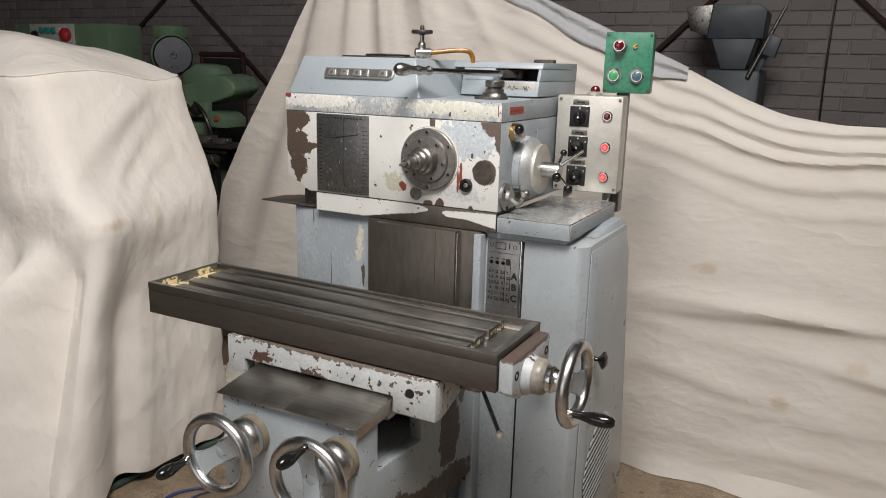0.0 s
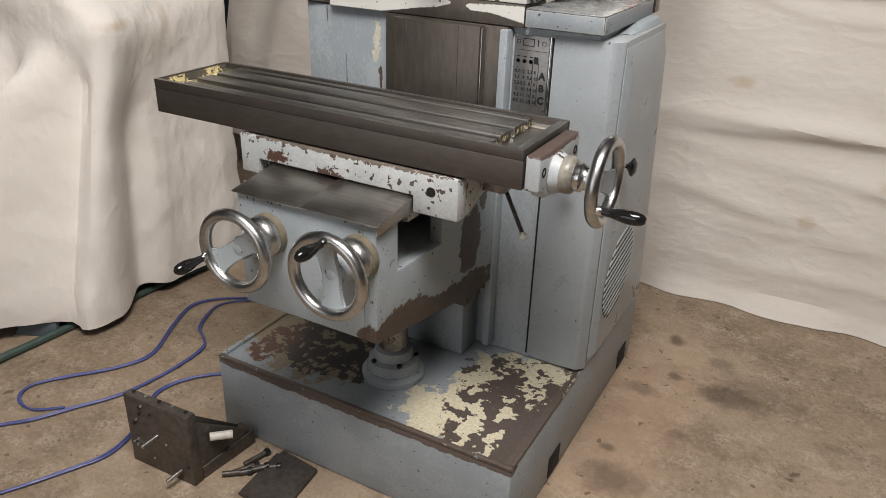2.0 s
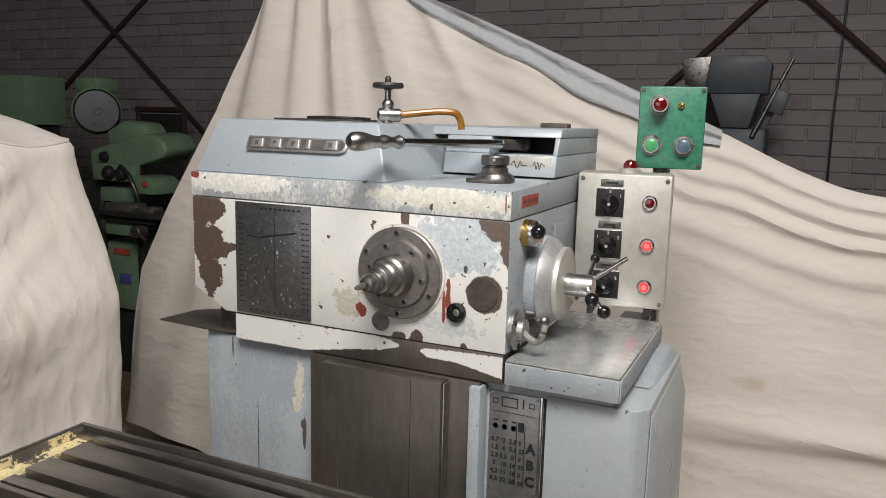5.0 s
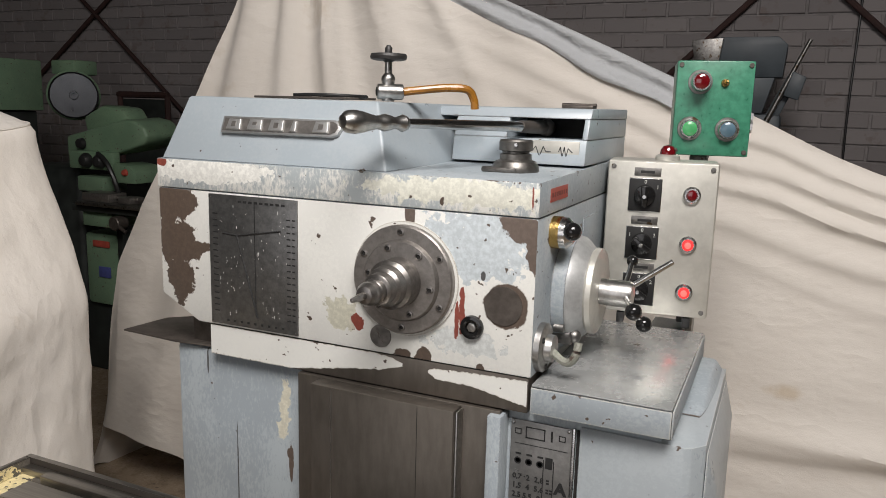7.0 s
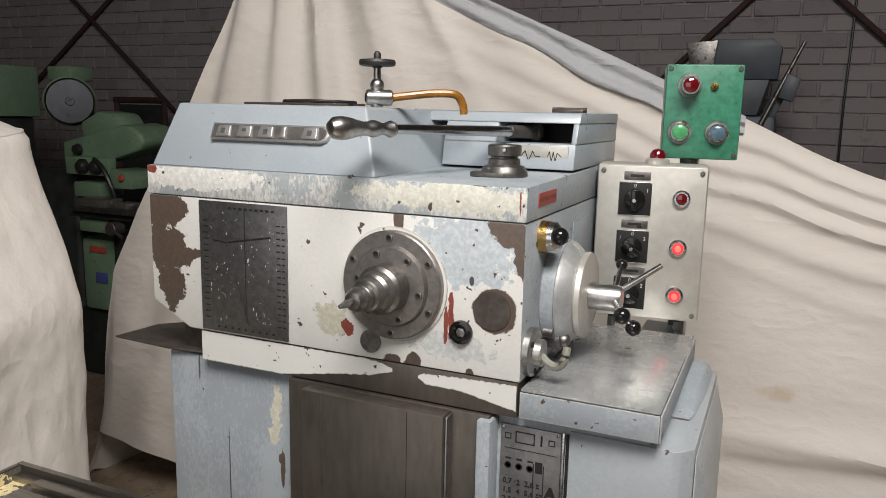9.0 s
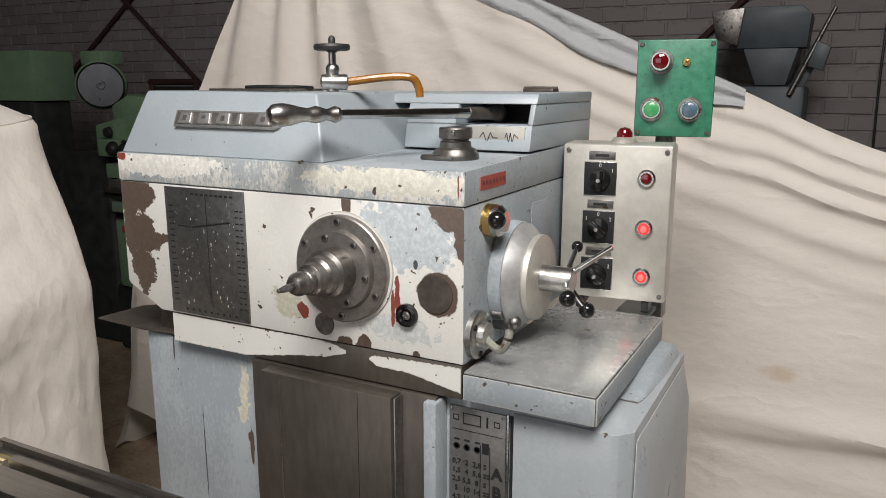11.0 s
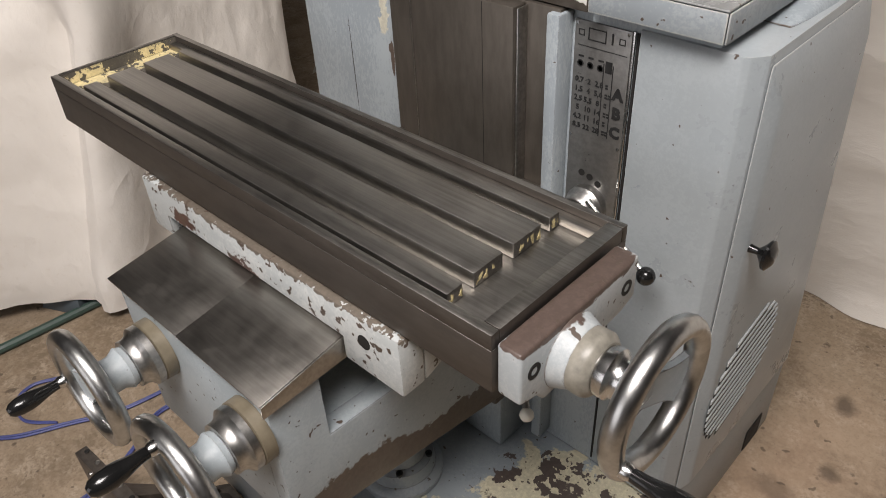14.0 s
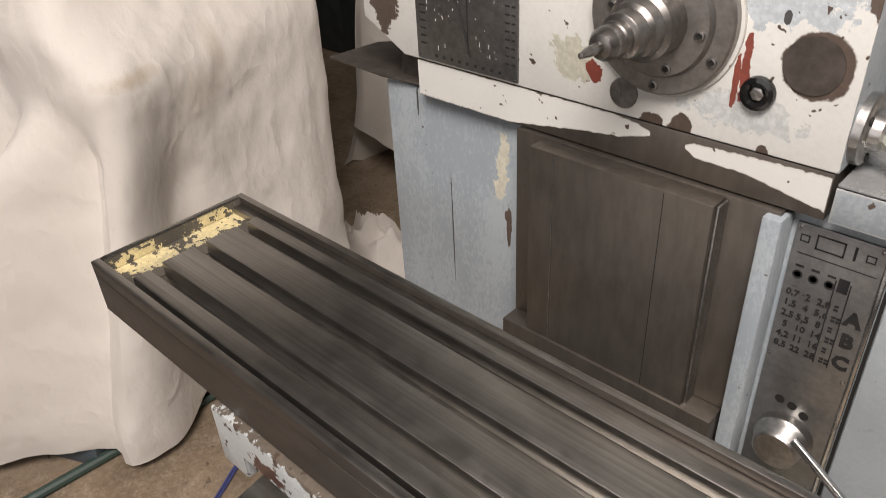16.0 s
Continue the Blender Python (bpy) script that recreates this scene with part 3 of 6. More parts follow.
part("door_knob", lathe([(0, 0), (0.008, 0), (0.006, 0.006), (0.005, 0.016), (0.012, 0.022), (0.021, 0.028), (0.0215, 0.032), (0.012, 0.038), (0, 0.039)],
     Matrix.Translation((0.5225, 0.070, 0.776)) @ turned_to((1, 0, 0))), BLACK, side_door, "black bakelite knob")
# sloping cap of the column on its right
part("column_cap", hull([(0.40, 0.12, 1.060), (0.498, 0.12, 1.056), (0.40, 0.25, 1.074), (0.494, 0.25, 1.071), (0.40, 0.354, 1.074), (0.494, 0.354, 1.072), (0.509, 0.25, 1.050), (0.509, 0.358, 1.050), (0.40, 0.358, 1.05)], 0.005, 3), COLUMN_GREY, col)

# ground ways on the column's front
part("way_block", box(-0.070, 0.252, -0.003, 0.0195, 0.401, 1.064, 0.001), WAY_STEEL, col, "ground dark steel way")
part("way_face", box(-0.030, 0.196, -0.030, -0.0035, 0.401, 1.0625, 0.0012), WAY_STEEL, col)
part("way_ledge", box(-0.068, 0.235, -0.034, -0.0035, 0.70, 0.7935, 0.0015), WAY_STEEL, col)
part("way_rib", box(0.1965, 0.1995, -0.024, -0.0035, 0.401, 1.06, 0.0008), TURNED, col)
part("way_seam", box(0.004, 0.0049, -0.0306, -0.0298, 0.401, 1.06, 0), TURNED, col)
part("way_seam", box(0.142, 0.1426, -0.0305, -0.0298, 0.401, 1.06, 0), DARK, col)
part("way_edge", box(0.237, 0.2575, -0.014, 0.0195, 0.24, 1.060, 0.003), COLUMN_GREY, col)
part("column_foot", box(-0.062, 0.205, -0.065, 0.0195, 0.2215, 0.40, 0.004), COLUMN_GREY, col)

# etched feed table with its dial
feed = part("feed_plate", box(0.262, 0.346, 0.0165, 0.0195, 0.70, 1.050, 0.0008), FEED_PLATE, mill, "etched aluminium feed plate with numbers and letters")
part("plate_frame", box(0.346, 0.3508, 0.0155, 0.0195, 0.70, 1.052, 0.001), BRIGHT, feed)
for x in (0.266, 0.342):
    for z in (1.046, 0.885, 0.715):
        part("screw", lathe([(0, 0), (0.0024, 0), (0.0020, 0.0014), (0, 0.0018)], Matrix.Translation((x, 0.0164, z)) @ turned_to((0, -1, 0)), 10), BRIGHT, feed)
for text, z in (("A", 0.962), ("B", 0.935), ("C", 0.907)):
    part("letter", lettering(text, 0.0225, facing(0.334, 0.0160, z), bold=0.0011), INK, feed, smooth=False)
rows = (("0,7", "2", "2,8"), ("1,5", "4", "5,6"), ("2,5", "5,5", "8"), ("5", "10", "14"), ("4,2", "11", "16"), ("8,5", "22", "28"))
for r, row in enumerate(rows):
    z = 0.969 - r * 0.0135
    for c, text in enumerate(row):
        part("number", lettering(text, 0.0108, facing(0.2735 + c * 0.0155, 0.0160, z), bold=0.0002), INK, feed, smooth=False)
    for k in range(1 + r % 2):
        for s in (-1, 1):
            part("mark", box(0.3145 + 0.005 * k, 0.3185 + 0.005 * k, 0.0158, 0.0163, z + s * 0.002 - 0.0012, z + s * 0.002 + 0.0012, 0), INK, feed)
for k in range(3):
    part("symbol", lathe([(0.0034, 0), (0.0050, 0), (0.0050, 0.0006), (0.0034, 0.0006), (0.0034, 0)], Matrix.Translation((0.2735 + k * 0.0155, 0.0163, 0.992)) @ turned_to((0, -1, 0)), 14), INK, feed)
    part("symbol_dot", box(0.270 + k * 0.0155, 0.278 + k * 0.0155, 0.0158, 0.0163, 1.001, 1.0035, 0), INK, feed)
for x0, x1, z0, z1 in ((0.283, 0.310, 1.026, 1.0275), (0.283, 0.310, 1.041, 1.0425), (0.283, 0.2845, 1.026, 1.0425), (0.3085, 0.310, 1.026, 1.0425),
                       (0.268, 0.277, 1.030, 1.0312), (0.268, 0.277, 1.037, 1.0382), (0.268, 0.2692, 1.030, 1.038), (0.2758, 0.277, 1.030, 1.038),
                       (0.329, 0.338, 1.030, 1.0312), (0.329, 0.338, 1.037, 1.0382), (0.329, 0.3302, 1.030, 1.038), (0.3368, 0.338, 1.030, 1.038),
                       (0.318, 0.3205, 1.027, 1.042), (0.309, 0.3102, 0.895, 1.0), (0.323, 0.3242, 0.895, 1.0), (0.268, 0.342, 1.0165, 1.0173), (0.312, 0.322, 0.988, 1.004)):
    part("engraved_line", box(x0, x1, 0.0158, 0.0163, z0, z1, 0), INK, feed)
# Dark discs on the plate's face paint the shade of three holes.
for x, z in ((0.288, 0.829), (0.302, 0.826), (0.316, 0.819)):
    part("hole", lathe([(0, 0), (0.0052, 0), (0.0052, 0.0008), (0, 0.0008)], Matrix.Translation((x, 0.0164, z)) @ turned_to((0, -1, 0)), 14), DARK, feed)
dial = part("feed_dial", lathe([(0, 0), (0.031, 0), (0.031, 0.012), (0.028, 0.015), (0.025, 0.030), (0.022, 0.033), (0, 0.033)], Matrix.Translation((0.303, 0.0162, 0.782)) @ turned_to((0, -1, 0)), 32), TURNED, mill, "bright steel dial")
part("dial_lever", rod((0.318, -0.010, 0.806), (0.428, -0.030, 0.744), 0.0048), BRIGHT, dial)
part("lever_ball", ball((0.433, -0.031, 0.741), 0.0135), BLACK, dial, "black ball")

# ---------------------------------------------------------------- knee, screw, saddle
knee_bm = prism([(-0.5305, 0.525), (-0.5305, 0.776), (-0.455, 0.776), (-0.455, 0.655), (-0.28, 0.645), (-0.28, 0.715), (-0.015, 0.715), (-0.015, 0.44), (-0.11, 0.44), (-0.21, 0.462)], "x", 0.222, 0.252, 0.003)
knee_ob = part("knee", box(-0.085, 0.222, -0.53, -0.46, 0.525, 0.776, 0.003), KNEE_PAINT, mill, "pale grey cast knee with rust-brown chips")
part("knee_cheek", knee_bm, KNEE_PAINT, knee_ob)
part("knee_cheek", prism([(-0.459, 0.525), (-0.459, 0.776), (-0.40, 0.776), (-0.40, 0.715), (-0.018, 0.715), (-0.018, 0.44), (-0.11, 0.44), (-0.21, 0.462)], "x", -0.085, -0.055, 0.003), KNEE_PAINT, knee_ob)
part("knee_bed", box(-0.054, 0.221, -0.459, -0.016, 0.56, 0.645, 0.003), KNEE_PAINT, knee_ob)
part("knee_back", box(-0.054, 0.221, -0.20, -0.016, 0.6455, 0.7145, 0.003), KNEE_PAINT, knee_ob)
part("knee_foot", box(0.10, 0.235, -0.115, -0.031, 0.40, 0.47, 0.006), BROWN_STEEL, knee_ob)
part("cover_sheet", hull([(-0.092, -0.538, 0.777), (0.10, -0.538, 0.777), (-0.092, -0.405, 0.797), (0.10, -0.405, 0.797), (-0.092, -0.538, 0.780), (0.10, -0.538, 0.780), (-0.092, -0.405, 0.800), (0.10, -0.405, 0.800)], 0.0008), COVER_STEEL, knee_ob, "oily sheet steel cover")
part("cover_sheet", hull([(0.085, -0.540, 0.7805), (0.258, -0.540, 0.7805), (0.085, -0.412, 0.8005), (0.258, -0.412, 0.8005), (0.085, -0.540, 0.7835), (0.258, -0.540, 0.7835), (0.085, -0.412, 0.8035), (0.258, -0.412, 0.8035)], 0.0008), COVER_STEEL, knee_ob, "oily sheet steel cover")
part("cover_flange", hull([(0.2585, -0.540, 0.7835), (0.2585, -0.412, 0.8035), (0.2585, -0.540, 0.765), (0.2585, -0.412, 0.770), (0.261, -0.540, 0.7835), (0.261, -0.412, 0.8035), (0.261, -0.540, 0.765), (0.261, -0.412, 0.770)], 0.0005), COVER_STEEL, knee_ob)
screw_ob = part("elevating_screw", lathe([(0, 0.22), (0.036, 0.22), (0.036, 0.56), (0, 0.56)], Matrix.Translation((0.095, -0.225, 0))), DULL_STEEL, mill, "dull steel elevating screw")
part("screw_flange", lathe([(0.0, 0.2205), (0.078, 0.2205), (0.080, 0.235), (0.074, 0.243), (0.066, 0.246), (0.062, 0.272), (0.050, 0.278), (0.046, 0.302), (0.038, 0.306), (0, 0.306)], Matrix.Translation((0.095, -0.225, 0)), 36), BASE_GREY, screw_ob, "grey painted flange")
for k in range(5):
    a = k * 2 * math.pi / 5 + 0.5
    part("bolt", lathe([(0, 0), (0.0065, 0), (0.0065, 0.006), (0.004, 0.0065), (0.004, 0.003), (0, 0.003)], Matrix.Translation((0.095 + 0.057 * math.cos(a), -0.225 + 0.057 * math.sin(a), 0.274)), 10), RUBBER, screw_ob)

saddle_front = prism([(-0.170, 0.772), (-0.170, 0.856), (0.361, 0.856), (0.361, 0.772), (0.262, 0.772), (0.262, 0.806), (-0.12, 0.806), (-0.12, 0.772)], "y", -0.421, -0.385, 0.004)
sad = part("saddle", merged(saddle_front, box(-0.14, 0.33, -0.385, -0.19, 0.79, 0.855, 0.004), box(-0.05, 0.215, -0.36, -0.10, 0.7155, 0.79, 0.003)), SADDLE_PAINT, mill, "white painted saddle with chipped edges")
part("saddle_wing", hull([(0.33, -0.385, 0.855), (0.361, -0.385, 0.855), (0.361, -0.385, 0.772), (0.33, -0.385, 0.772), (0.33, -0.22, 0.855), (0.345, -0.22, 0.855), (0.345, -0.22, 0.80), (0.33, -0.22, 0.80)], 0.004), SADDLE_PAINT, sad)
part("oil_hole", lathe([(0, 0), (0.010, 0), (0.010, 0.0012), (0, 0.0012)], Matrix.Translation((0.303, -0.4205, 0.822)) @ turned_to((0, -1, 0)), 14), DARK, sad)
part("lock_lever", rod((0.375, -0.25, 0.80), (0.452, -0.318, 0.735), 0.0045), DULL_STEEL, sad)
part("lock_ball", ball((0.456, -0.322, 0.731), 0.0085), WHITE_PLASTIC, sad, "pale ball")
part("lock_boss", box(0.33, 0.40, -0.30, -0.20, 0.795, 0.845, 0.008), DULL_STEEL, sad)

# ---------------------------------------------------------------- table
T = 0.935
body = box(-0.422, 0.481, -0.412, -0.187, 0.860, 0.915, 0.0015)
paint_faces(body, 1, lambda f: f.normal.z > 0.9)
table = part("table", body, [TABLE_SIDE, TABLE_STEEL], mill, "dark oiled steel table with three slots and yellow paint flecks in its end troughs")
part("table_guide", box(-0.40, 0.455, -0.37, -0.215, 0.8565, 0.8605, 0.001), TABLE_SIDE, table)
for n, (x0, x1, y0, y1) in enumerate(((-0.422, 0.481, -0.412, -0.4005), (-0.422, 0.481, -0.1965, -0.187), (-0.422, -0.4115, -0.4, -0.197), (0.462, 0.481, -0.4, -0.197))):
    rim = box(x0, x1, y0, y1, 0.9152, T, 0.0012)
    paint_faces(rim, 1, lambda f: f.normal.z > 0.9)
    part("table_rim", rim, [TABLE_SIDE, TABLE_STEEL], table)
for y0, y1, z in ((-0.394, -0.371, T - 0.002), (-0.3545, -0.309, T), (-0.292, -0.245, T), (-0.229, -0.212, T - 0.001)):
    bar = box(-0.350, 0.410, y0, y1, 0.9152, z, 0.0015)
    part("slot_bar", bar, TABLE_STEEL, table)
part("gutter", box(-0.411, 0.4615, -0.2115, -0.1970, 0.9152, 0.9255, 0.001), TABLE_STEEL, table)
rnd = random.Random(4)
part("trough_floor", box(-0.4112, -0.3503, -0.4, -0.1972, 0.9152, 0.9158, 0), TROUGH, table, "trough with flaked yellow paint")
part("trough_wall", box(-0.4114, -0.4108, -0.4, -0.1972, 0.9160, 0.9335, 0), TROUGH, table)
for y0, y1 in ((-0.394, -0.371), (-0.3545, -0.309), (-0.292, -0.245), (-0.229, -0.212)):
    for k in range(5):
        y, s = rnd.uniform(y0 + 0.003, y1 - 0.003), rnd.uniform(0.002, 0.006)
        part("paint_flake", hull([(0.4102, min(max(y + s * rnd.uniform(-1, 1), y0), y1), rnd.uniform(0.917, 0.931)) for _ in range(5)] + [(0.4108, y, 0.924)], 0), YELLOW, table, smooth=False)

bracket = part("end_bracket", merged(prism([(-0.408, 0.860), (-0.408, 0.925), (-0.212, 0.925), (-0.212, 0.870), (-0.235, 0.862), (-0.280, 0.858), (-0.290, 0.838), (-0.370, 0.838), (-0.380, 0.852)], "x", 0.4835, 0.512, 0.004, 3)), BRACKET_PAINT, mill, "chipped grey end bracket")
for y in (-0.388, -0.232):
    part("socket_screw", lathe([(0.0095, 0), (0.0095, 0.001), (0.005, 0.001), (0.005, -0.003), (0, -0.003)], Matrix.Translation((0.5118, y, 0.893)) @ turned_to((1, 0, 0)), 14), DARK, bracket)
WC = Vector((0.607, -0.330, 0.877))
part("hub_collar", lathe([(0, 0), (0.042, 0), (0.037, 0.012), (0.035, 0.018), (0, 0.018)], Matrix.Translation((0.512, WC.y, WC.z)) @ turned_to((1, 0, 0)), 36), BRACKET_PAINT, bracket)
part("scale_ring", lathe([(0, 0), (0.035, 0), (0.0355, 0.004), (0.0355, 0.014), (0.033, 0.018), (0.028, 0.022), (0, 0.022)], Matrix.Translation((0.530, WC.y, WC.z)) @ turned_to((1, 0, 0)), 36), plain("ivory_scale_ring", (0.31, 0.29, 0.245), 0.36, 0, 0.4, 60), bracket, "ivory scale ring")
part("hub_sleeve", lathe([(0, 0), (0.026, 0), (0.027, 0.006), (0.027, 0.012), (0.023, 0.016), (0.021, 0.026), (0.023, 0.032), (0.019, 0.040), (0, 0.040)], Matrix.Translation((0.552, WC.y, WC.z)) @ turned_to((1, 0, 0)), 32), BRIGHT, bracket, "polished sleeve")


def handwheel(centre, axis, spin, handle_at, label, R=0.086, grip=0.8):
    """A dished two-web handwheel; its axis points to the operator."""
    m = Matrix.Translation(centre) @ turned_to(axis) @ Matrix.Rotation(spin, 4, "Z")
    prof = [(R - 0.011 + 0.0115 * math.cos(a), 0.0125 * math.sin(a)) for a in [2 * math.pi * k / 12 for k in range(13)]]
    rim = bmesh.new()
    seg = 48
    rings = [[rim.verts.new((r * math.cos(2 * math.pi * i / seg), r * math.sin(2 * math.pi * i / seg), h)) for i in range(seg)] for r, h in prof[:-1]]
    for a, b in zip(rings, rings[1:] + rings[:1]):
        for i in range(seg):
            rim.faces.new((a[i], a[(i + 1) % seg], b[(i + 1) % seg], b[i]))
    bmesh.ops.recalc_face_normals(rim, faces=rim.faces)
    w = part("handwheel", rim, WHEEL_STEEL, mill, label, m)
    web = bmesh.new()
    for sgn in (0, math.pi):
        top, low = [], []
        n = 10
        for i in range(n + 1):
            f = i / n
            r = f * (R - 0.012)
            z = -0.013 + 0.010 * f
            half = 0.019 + 0.019 * f ** 4
            for side_, lst in ((0.004, top), (-0.004, low)):
                lst.append([web.verts.new((math.cos(sgn) * r * 1.0 - math.sin(sgn) * t, math.sin(sgn) * r + math.cos(sgn) * t, z + side_)) for t in (-half, -half * 0.5, 0, half * 0.5, half)])
        for grid in (top, low):
            for a, b in zip(grid, grid[1:]):
                for k in range(4):
                    web.faces.new((a[k], a[k + 1], b[k + 1], b[k]))
        for k in (0, 4):
            for i in range(n):
                web.faces.new((top[i][k], top[i + 1][k], low[i + 1][k], low[i][k]))
        for i in (0, n):
            for k in range(4):
                web.faces.new((top[i][k], top[i][k + 1], low[i][k + 1], low[i][k]))
    bmesh.ops.recalc_face_normals(web, faces=web.faces)
    part("web", web, WHEEL_PAINT, w, "pale grey painted web", m)
    part("wheel_hub", lathe([(0, -0.036), (0.021, -0.036), (0.022, -0.020), (0.019, -0.0125), (0.010, -0.0075), (0, -0.0072)], None, 28), WHEEL_PAINT, w, "", m)
    hm = m @ Matrix.Translation(((R - 0.012) * math.cos(handle_at), (R - 0.012) * math.sin(handle_at), 0.010))
    part("handle_collar", lathe([(0, 0), (0.0085, 0), (0.0085, 0.006), (0.0065, 0.010), (0, 0.010)], None, 16), BRIGHT, w, "chrome collar", hm)
    part("handle", lathe([(r_, 0.0102 + (h_ - 0.0102) * grip) for r_, h_ in ((0, 0.0102), (0.0068, 0.0102), (0.0074, 0.022), (0.0086, 0.032), (0.0112, 0.046), (0.0126, 0.060), (0.0122, 0.074), (0.0098, 0.086), (0.0052, 0.092), (0, 0.093))], None, 20), BLACK, w, "black handle", hm)
    return w


WHEEL_STEEL = metal("satin_wheel_steel", (0.56, 0.56, 0.55), 0.30, (90, 90, 90), 0.8)
WHEEL_PAINT = painted("wheel_grey_enamel", (0.38, 0.425, 0.45), (0.43, 0.47, 0.49), specks=0.72)
handwheel(WC, (1, 0, 0), radians(-20), radians(-137), "polished handwheel with a black handle on the table's end", 0.084, 0.92)
for cx, cz, spin, at in ((-0.004, 0.704, radians(35), radians(165)), (0.215, 0.711, radians(98), radians(-12))):
    handwheel(Vector((cx, -0.632, cz)), (0, -1, 0), spin, at, "polished handwheel with a black handle on the knee")
    ring = part("scale_collar", lathe([(0, 0), (0.044, 0), (0.044, 0.016), (0.040, 0.018), (0, 0.018)], Matrix.Translation((cx, -0.5305, cz)) @ turned_to((0, -1, 0)), 36), plain("grey_brown_ring", (0.20, 0.17, 0.12), 0.4), mill, "oily brown collar")
    part("scale_ring", lathe([(0, 0), (0.043, 0), (0.043, 0.010), (0.037, 0.014), (0.034, 0.020), (0.034, 0.028), (0, 0.028)], Matrix.Translation((cx, -0.549, cz)) @ turned_to((0, -1, 0)), 36), TURNED, ring, "engraved steel ring")
    part("shaft_sleeve", lathe([(0, 0), (0.027, 0), (0.030, 0.008), (0.024, 0.018), (0.024, 0.034), (0, 0.034)], Matrix.Translation((cx, -0.5775, cz)) @ turned_to((0, -1, 0)), 28), WHEEL_PAINT, ring)

# ---------------------------------------------------------------- sliding head
head_bm = prism([(-0.318, 1.155), (-0.318, 1.3252), (0.306, 1.3252), (0.306, 1.116), (-0.245, 1.116)], "y", 0.0, 0.46, 0.0022, 2)
paint_faces(head_bm, 1, lambda f: f.normal.y < -0.9)
head = part("head", head_bm, [HEAD_GREY, HEAD_FRONT], mill, "grey head with a flaking white front", HEAD)
band_bm = prism([(-0.001, 1.3262), (-0.001, 1.371), (0.46, 1.379), (0.46, 1.3262)], "x", -0.319, 0.307, 0.0022, 2)
paint_faces(band_bm, 1, lambda f: f.normal.y < -0.9)
part("head_cover", band_bm, [HEAD_GREY, BAND_FRONT], head, "grey cover with a worn white edge", HEAD)
part("cover_joint", box(-0.316, 0.304, 0.006, 0.45, 1.3228, 1.3272, 0), DARK, head, "", HEAD)
part("front_strip", box(-0.224, 0.303, 0.002, 0.12, 1.066, 1.1148, 0.0018), WAY_STEEL, head, "bare brown steel strip", HEAD)


def paint_tongue(x0, x1, top, low, seed):
    """Old paint left on the strip: a thin skin between two ragged edges."""
    n = 90
    up, down = [], []
    for k in range(n + 1):
        f = k / n
        x = x0 + (x1 - x0) * f
        rag = 0.0016 * noise.noise((x * 160, seed, 0.0)) + 0.0011 * noise.noise((x * 420, seed, 3.0))
        up.append((x, min(lerp(top, f) + rag, 1.1142)))
        down.append((x, max(lerp(low, f) + 1.3 * noise.noise((x * 130, seed, 7.0)) * 0.0014, 1.0668)))
    bm = bmesh.new()
    skin = [[bm.verts.new((x, y, z)) for x, z in row] for row in (up, down) for y in (0.0014, 0.0024)]
    uf, ub, df, db = skin
    for a, b in ((df, uf), (uf, ub), (db, df)):
        for k in range(n):
            bm.faces.new((a[k], a[k + 1], b[k + 1], b[k]))
    bmesh.ops.recalc_face_normals(bm, faces=bm.faces)
    return bm


part("paint_tongue", paint_tongue(-0.2225, 0.118, [(0, 1.1142), (0.86, 1.1138), (0.95, 1.111), (1, 1.1045)], [(0, 1.0668), (0.45, 1.0672), (0.58, 1.074), (0.75, 1.084), (0.9, 1.0905), (1, 1.1005)], 1.0), STRIP_WHITE, head, "flaking white paint", HEAD)
part("paint_tongue", paint_tongue(0.158, 0.3015, [(0, 1.1015), (0.06, 1.106), (0.5, 1.109), (1, 1.1105)], [(0, 1.099), (0.08, 1.091), (0.45, 1.090), (0.75, 1.082), (1, 1.075)], 2.0), STRIP_WHITE, head, "flaking white paint", HEAD)
part("strip_joint", box(-0.22, 0.30, 0.004, 0.12, 1.1143, 1.1165, 0), DARK, head, "", HEAD)
# raised lid, slanted in front, with its deep step on the right
lid = part("lid", hull([(-0.314, 0.004, 1.3705), (0.088, 0.002, 1.3705), (-0.292, 0.046, 1.468), (0.052, 0.042, 1.466), (0.052, 0.44, 1.466), (-0.292, 0.44, 1.468), (0.088, 0.44, 1.3735), (-0.314, 0.44, 1.3735)], 0.004, 3), LID_GREY, mill, "smooth grey lid with a slanted front", HEAD)
part("lid_back_block", hull([(0.0885, 0.221, 1.3785), (0.306, 0.221, 1.3785), (0.0885, 0.229, 1.417), (0.306, 0.229, 1.417), (0.0885, 0.52, 1.417), (0.306, 0.52, 1.417), (0.0885, 0.52, 1.3785), (0.306, 0.52, 1.3785)], 0.002), LID_GREY, lid, "", HEAD)
part("lid_back_top", hull([(0.0535, 0.243, 1.448), (0.3075, 0.243, 1.448), (0.0535, 0.252, 1.4635), (0.3075, 0.252, 1.4635), (0.0535, 0.52, 1.4655), (0.3075, 0.52, 1.4655), (0.0535, 0.52, 1.448), (0.3075, 0.52, 1.448)], 0.002), LID_GREY, lid, "", HEAD)
part("lid_back_left", hull([(0.0885, 0.230, 1.4172), (0.178, 0.230, 1.4172), (0.0885, 0.242, 1.4478), (0.178, 0.242, 1.4478), (0.0885, 0.52, 1.4172), (0.178, 0.52, 1.4172), (0.0885, 0.52, 1.4478), (0.178, 0.52, 1.4478)], 0.001), LID_GREY, lid, "", HEAD)
